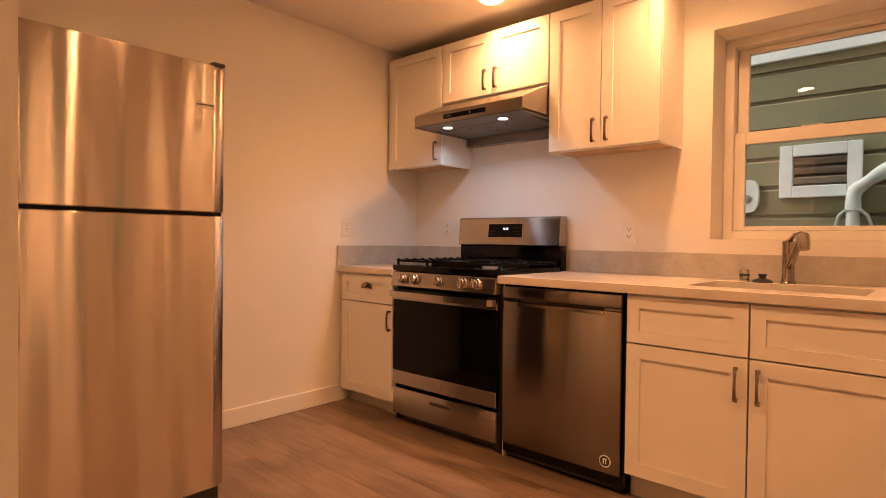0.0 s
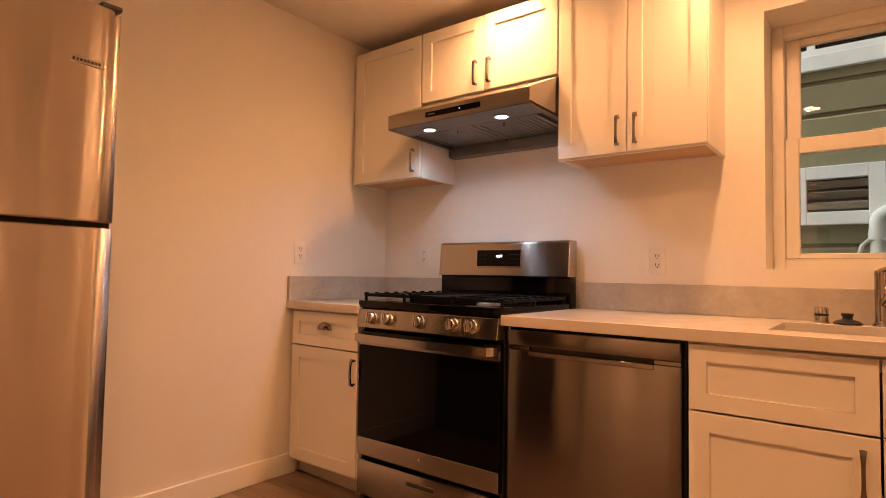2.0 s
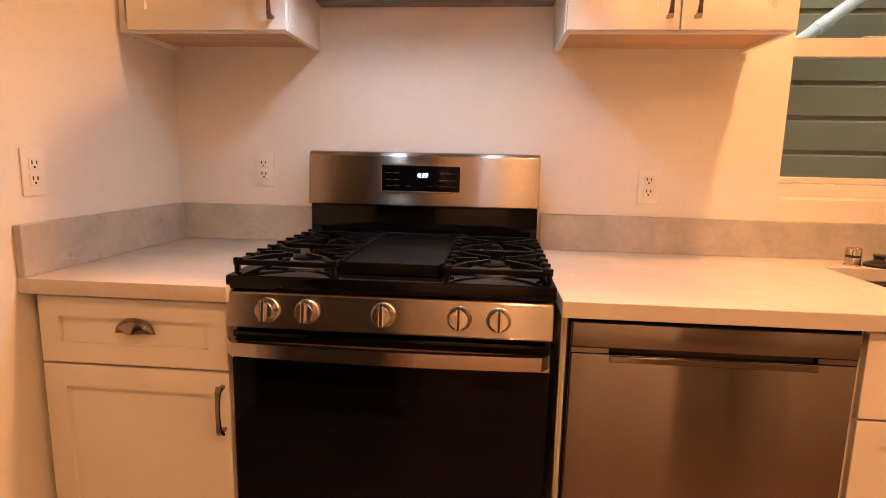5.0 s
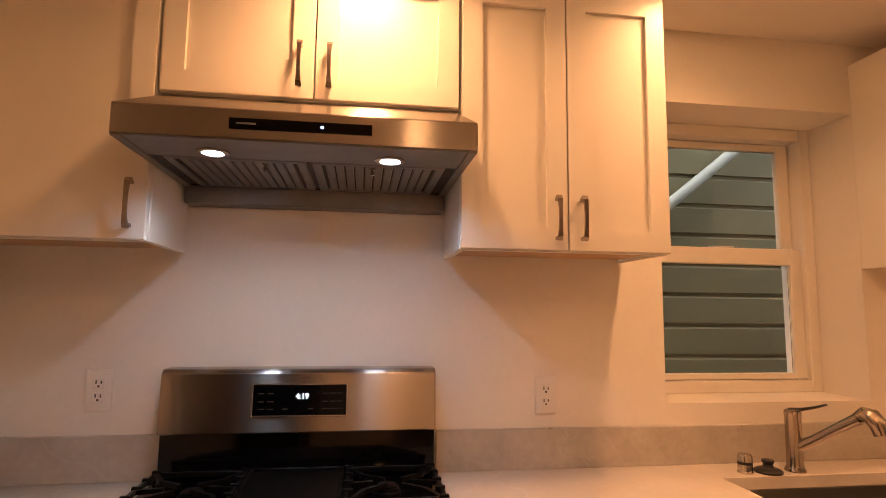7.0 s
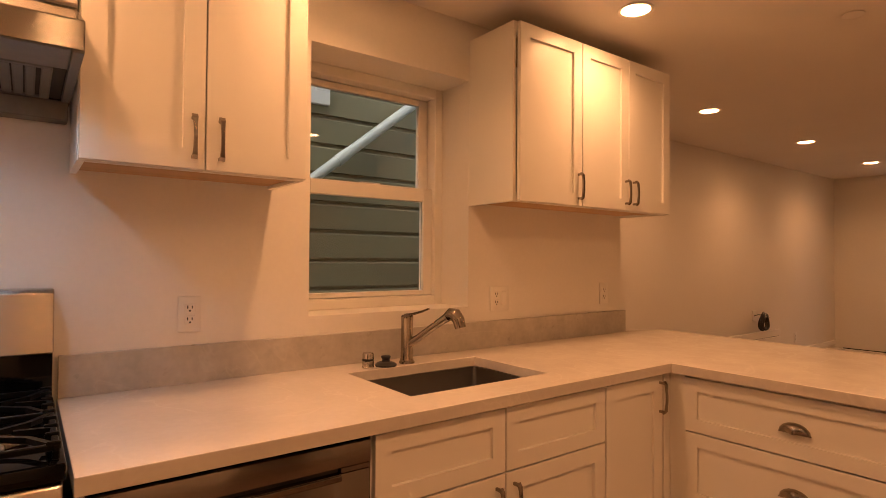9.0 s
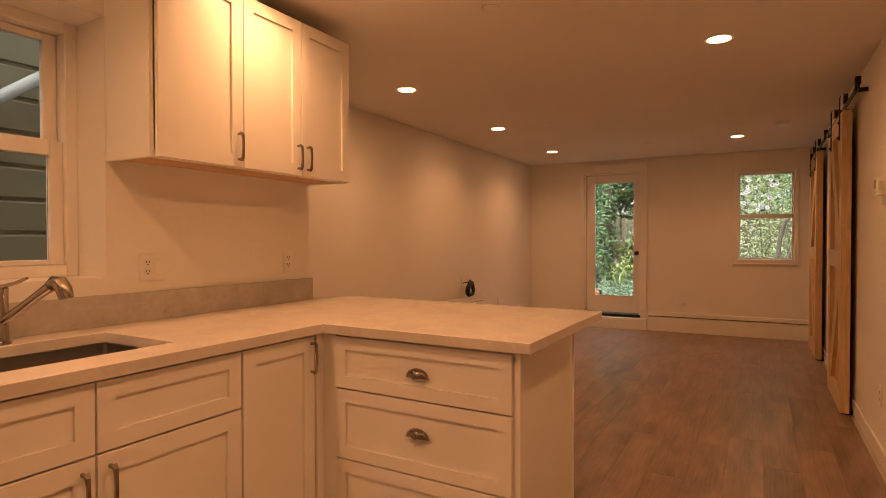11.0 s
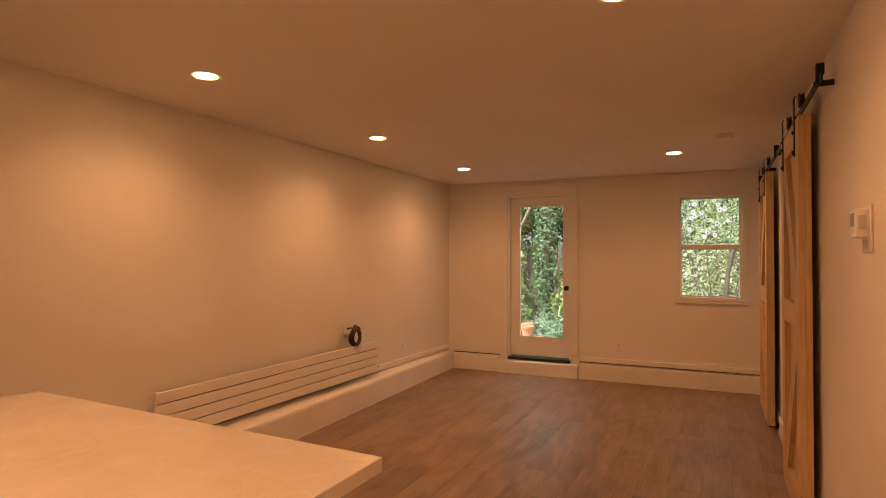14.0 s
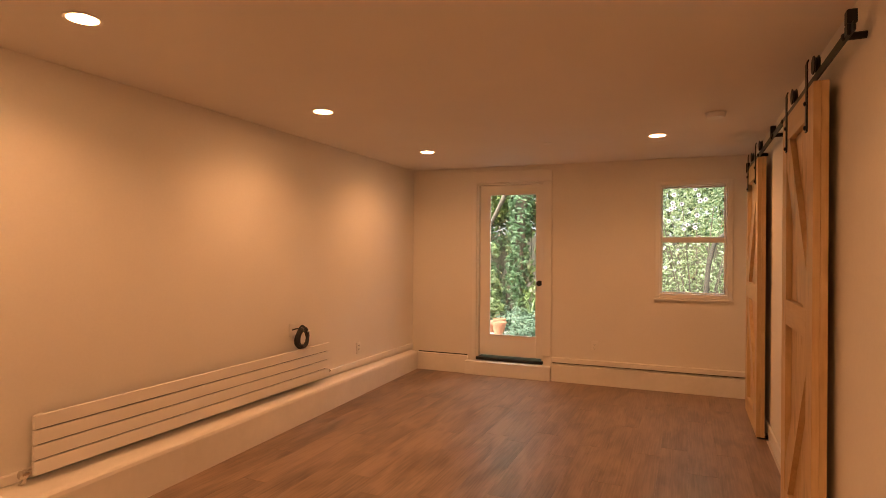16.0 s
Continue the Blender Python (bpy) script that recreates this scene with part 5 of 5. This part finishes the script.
for i in range(len(raw)):
    j = (i + 1) % len(raw)
    bm.faces.new((ends[0][i], ends[0][j], ends[1][j], ends[1][i]))
bm.faces.new(ends[0]), bm.faces.new(ends[1][::-1])
board = finish(bm, "siding_board", M_SIDING, nwall)
for k in range(26):
    b_ = board if k == 0 else board.copy()
    if k:
        scene.collection.objects.link(b_)
    b_.location.z = 1.09 - 5 * PITCH + k * PITCH
nwin = thing("neighbour_window", -0.1, YA, 2.55, "white trimmed window of the house next door", "window", kind="structure")
boxes("casing", [(-1.2, 0.98, YA - 0.035, YA + 0.004, 2.55, 2.66), (0.87, 0.98, YA - 0.035, YA + 0.004, 2.66, 3.9), (-1.2, -1.09, YA - 0.035, YA + 0.004, 2.66, 3.9), (-1.2, 0.98, YA - 0.035, YA + 0.004, 3.9, 4.0)], M_EXTWHITE, nwin, 0.004)
boxes("sash", [(-1.09, 0.87, YA - 0.012, YA + 0.004, 2.66, 2.71), (-0.14, -0.09, YA - 0.012, YA + 0.004, 2.71, 3.9)], M_EXTWHITE, nwin, 0.003)
box("glazing", -1.09, 0.87, YA - 0.004, YA + 0.002, 2.71, 3.9, M_OVEN, nwin)
vent = thing("wall_vent", 0.025, YA, 1.45, "white framed louvred vent in the siding", "vent")
ring("frame", -0.24, 0.29, 1.45, 1.86, 0.09, YA - 0.05, YA + 0.006, M_EXTWHITE, vent, None, 0.004)
box("duct", -0.15, 0.20, YA + 0.002, YA + 0.008, 1.54, 1.77, M_DARK, vent)
for k in range(3):
    z = 1.555 + k * 0.074
    box("slat", -0.148, 0.198, -0.004, 0.004, -0.028, 0.028, M_FENCE, vent, 0.001, m=pose(0, YA - 0.016, z + 0.03, 38, 0, 0))
pipe = thing("drain_pipe", 0.25, YA - 0.06, -0.15, "white plastic drain pipe running up the siding", "pipe")
PY = YA - 0.075
sweep("slanting_run", [(0.235, PY, 1.475), (0.6, PY, 1.765), (1.2, PY, 2.24), (1.9, PY, 2.795), (3.0, PY, 3.66)], (0.041, 0), M_PVC, pipe, side=(0, 1, 0), round_steps=18)
for t in (0.06, 0.30, 0.62):
    c = Vector((0.235, PY, 1.475)).lerp(Vector((3.0, PY, 3.66)), t)
    d = Vector((2.765, 0, 2.185)).normalized()
    sweep("coupling", [tuple(c - d * 0.05), tuple(c + d * 0.05)], (0.047, 0), M_PVC, pipe, side=(0, 1, 0), round_steps=18)
sweep("elbow", [(0.30, PY, 1.527), (0.262, PY, 1.495), (0.245, PY, 1.455), (0.243, PY, 1.40)], (0.047, 0), M_PVC, pipe, side=(0, 1, 0), round_steps=18)
sweep("down_run", [(0.243, PY, 1.41), (0.243, PY, 0.6), (0.243, PY, -0.15)], (0.043, 0), M_PVC, pipe, side=(0, 1, 0), round_steps=18)
sweep("down_collar", [(0.243, PY, 1.40), (0.243, PY, 1.34)], (0.050, 0), M_PVC, pipe, side=(0, 1, 0), round_steps=18)
sweep("strap", [(0.13, PY + 0.03, 1.20), (0.16, PY - 0.01, 1.30), (0.20, PY - 0.03, 1.34), (0.29, PY - 0.03, 1.34), (0.33, PY - 0.01, 1.30), (0.36, PY + 0.03, 1.20)], (0.012, 0), M_PVC, pipe, side=(0, 1, 0), round_steps=8)
mt = thing("wall_meter", -0.47, YA, 1.36, "white oval plastic box on the siding", "box")
prism("cover", [(-0.47 + 0.085 * math.copysign(abs(math.cos(a)) ** 0.6, math.cos(a)), 0.135 * math.copysign(abs(math.sin(a)) ** 0.7, math.sin(a))) for a in [2 * math.pi * k / 24 for k in range(24)]],
      0.0, 0.05, M_PVC, mt, 0.006, Matrix.Translation((0, YA + 0.004, 1.475)) @ UPRIGHT)
lathe("dial", [(0.035, 0.0), (0.035, 0.006), (0.028, 0.008)], M_GREYMETAL, mt, pose(-0.47, YA - 0.046, 1.45, 90, 0, 0), 18)

# unseen walls added over the kitchen to narrow the alley's sky
structure(holed_slab("upper_storey", XL - 0.15, XJ, 0.5, YK + 0.34, [(XL, XJ - 0.15, 0.65, YK + 0.19)], 2.57, 6.2, M_SIDING), "unseen plain walls added over the kitchen to narrow the sky", "wall")

# ---- outside: the garden ----
bed = structure(prism("garden_bed", [(8.0, -3), (17.5, -3), (17.5, 9), (8.0, 9)], -0.149, 0.06, M_SOIL), "dark planted garden soil", "ground")


def leaf_mesh(name, spots, size, mat, label="", category="", kind="stuff", parent=None, bend=0.3):
    """Many small folded leaves: each spot is a place and a way it leans."""
    vs, fs = [], []
    rnd = random.Random(len(spots))
    for p, nrm in spots:
        s = size * rnd.uniform(0.55, 1.35)
        nv = (Vector(nrm) + Vector((rnd.uniform(-1, 1), rnd.uniform(-1, 1), rnd.uniform(-1, 1))) * 0.75).normalized()
        t = nv.cross(Vector((rnd.uniform(-1, 1), rnd.uniform(-1, 1), rnd.uniform(-1, 1)))).normalized()
        b = nv.cross(t)
        p = Vector(p)
        k = len(vs)
        vs += [p - t * s, p + b * s * 0.42 - t * s * 0.15, p + t * s - nv * s * bend, p - b * s * 0.42 - t * s * 0.15, p + nv * s * 0.12 - t * s * 0.1]
        fs += [(k, k + 1, k + 4), (k + 1, k + 2, k + 4), (k + 2, k + 3, k + 4), (k + 3, k, k + 4)]
    me = bpy.data.meshes.new(name)
    me.from_pydata([tuple(v) for v in vs], [], fs)
    me.materials.append(mat)
    ob = new(name, me)
    if parent is not None:
        adopt(ob, parent)
        return tagged(ob, kind="stuff")
    return tagged(ob, label, category, kind=kind)


G = random.Random(7)


def clump(c, r, n, flat=1.0):
    """Leaf spots through a lumpy round mass."""
    out = []
    for _ in range(n):
        d = Vector((G.gauss(0, 1), G.gauss(0, 1), G.gauss(0, 1))).normalized()
        k = G.uniform(0.45, 1.0) ** 0.6
        out.append(((c[0] + d.x * r * k, c[1] + d.y * r * k, max(0.07, c[2] + d.z * r * k * flat)), (d.x, d.y, abs(d.z) + 0.3)))
    return out


def crown(cs, per):
    out = []
    for c in cs:
        out += clump(c[:3], c[3], int(per * c[3] ** 2), c[4] if len(c) > 4 else 0.8)
    return out


# trunk grown over with ivy, seen through the door
TX, TY = 11.3, 4.20
tree = thing("garden_tree", TX, TY, 0.06, "old garden tree trunk overgrown with ivy", "tree")
trunk = [(TX, TY, -0.1), (TX + 0.02, TY, 0.7), (TX + 0.06, TY - 0.05, 1.5), (TX + 0.02, TY - 0.14, 2.3), (TX + 0.1, TY - 0.3, 3.2), (TX + 0.2, TY - 0.5, 4.4)]
sweep("trunk", trunk, [(0.17, 0), (0.145, 0), (0.13, 0), (0.12, 0), (0.10, 0), (0.06, 0)], M_BARK, tree, round_steps=12)
for path_ in (((TX + 0.05, TY + 0.02, 2.75), (TX + 0.1, TY + 0.22, 2.45), (TX + 0.1, TY + 0.48, 1.95), (TX + 0.15, TY + 0.75, 1.75)), ((TX + 0.02, TY - 0.14, 2.3), (TX + 0.3, TY - 0.7, 2.9), (TX + 0.3, TY - 1.3, 3.6)), ((TX + 0.1, TY - 0.3, 3.2), (TX - 0.4, TY - 0.6, 3.9), (TX - 0.6, TY - 0.8, 4.7))):
    sweep("limb", list(path_), [(0.055, 0), (0.045, 0), (0.035, 0), (0.02, 0)][:len(path_)], M_BARK, tree, round_steps=8)
spots = []
for _ in range(5200):
    z = G.uniform(0.1, 3.6)
    a = G.uniform(0, 2 * math.pi)
    gap_ = math.sin(a * 2 + z * 1.7) * 0.5 + 0.5
    if G.random() > 0.15 + 0.6 * gap_:
        continue
    r = 0.135 + 0.085 * G.random() ** 1.5
    spots.append(((TX + 0.04 - 0.02 * z + r * math.cos(a), TY - 0.05 * z + r * math.sin(a), z), (math.cos(a), math.sin(a), 0.4)))
leaf_mesh("ivy", spots, 0.058, M_LEAF, parent=tree)
leaf_mesh("crown", crown([(TX + 0.5, TY - 0.2, 4.6, 0.9), (TX + 0.2, TY + 1.0, 3.6, 0.6), (TX + 0.6, TY - 1.4, 3.8, 0.7)], 350), 0.075, M_LEAF3, parent=tree)

# shrubs and ground cover
for name, cs, per, size, mat, label in (
        ("ground_ivy", [(9.9 + 0.27 * (k % 7), 3.05 + 0.22 * (k // 7), 0.10 + 0.045 * (k % 7), 0.30, 0.5) for k in range(49) if k % 7 > 2 or k // 7 < 4], 1500, 0.042, M_IVY2, "low grey-green ivy covering the garden bed"),
        ("shrub", [(10.75, 4.62, 0.5, 0.34), (10.95, 4.75, 0.9, 0.36), (10.9, 4.55, 0.75, 0.26), (10.8, 4.9, 1.2, 0.36), (11.05, 4.7, 1.45, 0.28), (10.7, 4.4, 0.42, 0.22)], 2300, 0.068, M_LEAF2, "leafy green shrub beside the ivy trunk"),
        ("shrub", [(11.3, 3.85, 0.6, 0.26), (11.5, 3.65, 0.7, 0.34), (11.6, 3.8, 1.0, 0.24)], 1500, 0.06, M_LEAF4, "arching yellow-green shrub below the fence"),
        ("shrub", [(12.1, 5.0, 0.6, 0.6), (12.2, 5.3, 1.1, 0.6), (12.1, 4.4, 0.5, 0.4), (12.0, 2.6, 0.6, 0.6), (12.2, 5.0, 1.6, 0.4), (12.1, 3.6, 2.5, 0.35), (12.2, 3.9, 2.9, 0.45)], 1300, 0.06, M_LEAF, "green shrubs along the fence"),
        ("shrub", [(12.0, 5.1, 2.2, 0.45), (12.1, 4.75, 2.7, 0.45), (12.2, 5.3, 2.9, 0.5), (12.3, 5.0, 2.4, 0.5), (12.4, 4.6, 3.1, 0.5)], 1300, 0.06, M_LEAF4, "sunlit yellow-green branches over the fence"),
        ("shrub", [(11.9, 0.2 + 0.45 * k, z, 0.46) for k in range(6) for z in (0.4, 1.1, 1.8, 2.5)], 1100, 0.05, M_PALE, "green shrubs behind the flower bush, paled for haze"),
        ("shrub", [(11.55, 0.1, 2.1, 0.5), (11.5, 0.5, 2.6, 0.45), (11.6, 0.9, 2.0, 0.4)], 1500, 0.042, M_LEAF, "dense dark green bush by the window")):
    leaf_mesh(name, crown(cs, per), size, mat, label, "plant")
# long strap leaves
fs_ = thing("strap_plant", 10.95, 3.78, 0.06, "clump of long arching strap leaves", "plant")
for k in range(30):
    a, h, r = G.uniform(0, 6.28), G.uniform(0.25, 0.55), G.uniform(0.15, 0.4)
    pts = [(10.95 + r * t * math.cos(a), 3.78 + r * t * math.sin(a), 0.20 + h * (2.2 * t - 1.5 * t * t)) for t in (0, 0.25, 0.5, 0.75, 1.0)]
    sweep("leaf", pts, [(0.010, 0.001), (0.013, 0.001), (0.012, 0.001), (0.008, 0.001), (0.002, 0.001)], M_LEAF2, fs_, side=(-math.sin(a), math.cos(a), 0.1))
# flowering bush outside the window
bush = thing("flower_bush", 10.6, 1.15, 0.06, "tall leafy bush with white open flowers", "bush")
for k in range(9):
    a = k * 0.7
    sweep("stem", [(10.6 + 0.1 * math.cos(a), 1.15 + 0.1 * math.sin(a), 0.0), (10.6 + 0.25 * math.cos(a), 1.15 + 0.3 * math.sin(a), 1.0), (10.55 + 0.35 * math.cos(a), 1.15 + 0.6 * math.sin(a), 2.1)], [(0.016, 0), (0.011, 0), (0.005, 0)], M_BARK, bush, round_steps=6)
leaf_mesh("foliage", crown([(10.7, 1.5, 1.1, 0.55), (10.6, 0.9, 1.3, 0.5), (10.7, 1.3, 1.75, 0.6), (10.8, 0.7, 2.0, 0.55), (10.8, 1.5, 2.3, 0.5), (10.7, 1.9, 0.7, 0.5), (10.8, 0.5, 0.8, 0.5), (10.6, 1.2, 0.6, 0.5)], 1500), 0.036, M_PALE, parent=bush)


def flower(p, size, aim):
    e = []
    bm = bmesh.new()
    for k in range(6):
        a = k * math.pi / 3
        c, s = math.cos(a), math.sin(a)
        pts = [(0, 0, 0), (0.5 * c - 0.34 * s, 0.5 * s + 0.34 * c, 0.12), (1.0 * c, 1.0 * s, 0.2), (0.5 * c + 0.34 * s, 0.5 * s - 0.34 * c, 0.12)]
        bm.faces.new([bm.verts.new(Vector(q) * size) for q in pts])
    o = finish(bm, "blossom", M_PETAL, bush, look(p, aim) @ Matrix.Rotation(math.pi, 4, "Y"))
    lathe("blossom_eye", [(size * 0.30, 0.02 * size), (size * 0.30, size * 0.14), (size * 0.08, size * 0.2)], M_EYE, o, look(p, aim) @ Matrix.Rotation(math.pi, 4, "Y"), 8)


for k in range(26):
    p = (10.12 + G.uniform(-0.08, 0.2), G.uniform(0.98, 1.72), G.uniform(1.7, 2.36)) if k < 17 else (10.15 + G.uniform(-0.08, 0.2), G.uniform(1.25, 1.8), G.uniform(1.0, 1.6))
    flower(p, G.uniform(0.030, 0.048) if k < 17 else G.uniform(0.022, 0.034), (3.0 + G.uniform(-2, 2), 1.2 + G.uniform(-2, 2), 1.6 + G.uniform(-0.5, 1.5)))
t2 = thing("young_tree", 10.0, 1.06, 0.06, "slim leaning tree trunk beside the flower bush", "tree")
sweep("trunk", [(10.0, 1.06, -0.1), (10.0, 1.04, 0.88), (10.0, 1.01, 1.25), (10.0, 0.94, 1.55), (10.05, 0.72, 1.8), (10.1, 0.35, 2.3)], [(0.045, 0), (0.036, 0), (0.033, 0), (0.03, 0), (0.025, 0), (0.012, 0)], M_SLIM, t2, round_steps=10)
leaf_mesh("crown", crown([(11.6, 0.4, 3.1, 0.6), (11.6, 1.5, 3.0, 0.6), (11.6, 0.2, 2.4, 0.5), (11.7, 0.9, 2.7, 0.5)], 450), 0.06, M_LEAF3, parent=t2)
# fence
fence = thing("garden_fence", 12.6, 3.0, 0.06, "weathered grey wooden board fence", "fence")
FENCE_TOP = 1.74
boxes("fence_rail", [(12.63, 12.67, -2.5, 8.5, z, z + 0.08) for z in (0.4, 1.5)], M_FENCE, fence, 0.004)
bm = bmesh.new()
raw_box(bm, 12.60, 12.622, 0.003, 0.117, 0.06, FENCE_TOP, 0.003)
pk = finish(bm, "fence_board", M_FENCE, fence)
for k in range(90):
    b_ = pk if k == 0 else pk.copy()
    if k:
        scene.collection.objects.link(b_)
    b_.location.y, b_.location.z = -2.5 + 0.122 * k, G.uniform(-0.04, 0.02)
# tall planting that closes the view
back = [(13.6 + G.uniform(-0.4, 0.8), -2.5 + 0.62 * k, G.uniform(0.8, 1.6), G.uniform(0.8, 1.1)) for k in range(18)] + \
       [(13.9 + G.uniform(-0.4, 0.8), -2.5 + 0.75 * k, G.uniform(2.4, 3.2), G.uniform(0.8, 1.2)) for k in range(15)] + \
       [(14.3 + G.uniform(-0.4, 0.8), -2.5 + 0.9 * k, G.uniform(3.9, 5.0), G.uniform(0.9, 1.4)) for k in range(12)]
back += [(13.2 + 0.2 * (k % 2), 3.0 + 0.36 * k, z, 0.52) for k in range(9) for z in (1.5, 2.25, 3.0)]
leaf_mesh("hedge", crown(back, 900), 0.085, M_LEAF3, "tall dark green hedge behind the fence", "hedge")
leaf_mesh("hedge_sprays", crown([(c[0] - 0.5, c[1] + 0.2, c[2] + 0.2, c[3] * 0.7) for c in back], 420), 0.07, M_LEAF2, "lighter green sprays in front of the hedge", "hedge")
# paving, terracotta pots
pv = structure(box("paving_slab", 8.05, 10.5, 3.86, 4.9, 0.0605, 0.085, M_STONE, bevel=0.006), "pale stone paving by the garden door", "paving")
for px, py, r, h in ((10.02, 4.06, 0.118, 0.20), (10.2, 4.28, 0.12, 0.18), (10.3, 4.14, 0.10, 0.22)):
    pt = thing("flower_pot", px, py, 0.085, "terracotta flower pot standing on the paving", "pot", "terracotta pots")
    lathe("pot", [(r * 0.62, 0.0), (r * 0.92, h * 0.78), (r, h * 0.78), (r * 1.03, h), (r * 0.9, h), (r * 0.86, h * 0.8), (r * 0.5, h * 0.78)], M_CLAY, pt, Matrix.Translation((px, py, 0.085)), 22)
    lathe("soil", [(r * 0.83, h * 0.80), (r * 0.8, h * 0.86), (r * 0.2, h * 0.9)], M_SOIL, pt, Matrix.Translation((px, py, 0.085)), 16)

# ---- floor planks, laid along x ----
PW, PL = 0.182, 1.22
y, row = -1.10, 0
PR = random.Random(3)
plank_mesh = {}


def rise(x):
    """Height of the old, uneven kitchen floor."""
    return 0.0205 * max(0.0, -0.25 - x)


while y < YN:
    lo, hi = y, min(y + PW, YN)
    x = XL - PR.uniform(0, PL)
    while x < 7.75:
        a, b = max(x, XL), min(x + PL, 7.75)
        if lo < YS - 0.15:
            a, b = max(a, -0.2), min(b, 1.36)
        if lo > YK - 0.02:
            a = max(a, XJ - 0.05)
        inside = b - a > 0.02
        if inside:
            key = (round(b - a, 3), round(hi - lo, 3))
            if key not in plank_mesh:
                bm = bmesh.new()
                raw_box(bm, 0.0002, b - a - 0.0002, 0.0002, hi - lo - 0.0002, -0.012, 0.0, 0.0006)
                bmesh.ops.recalc_face_normals(bm, faces=bm.faces)
                me = bpy.data.meshes.new("plank")
                bm.to_mesh(me), bm.free()
                me.materials.append(M_FLOOR)
                plank_mesh[key] = me
            pl = new("plank", plank_mesh[key])
            adopt(pl, floor)
            za, zb = rise(a), rise(b)
            pl.location = (a, lo, za)
            pl.rotation_euler = (0, -math.atan2(zb - za, b - a), 0)
        x += PL
    y += PW
    row += 1
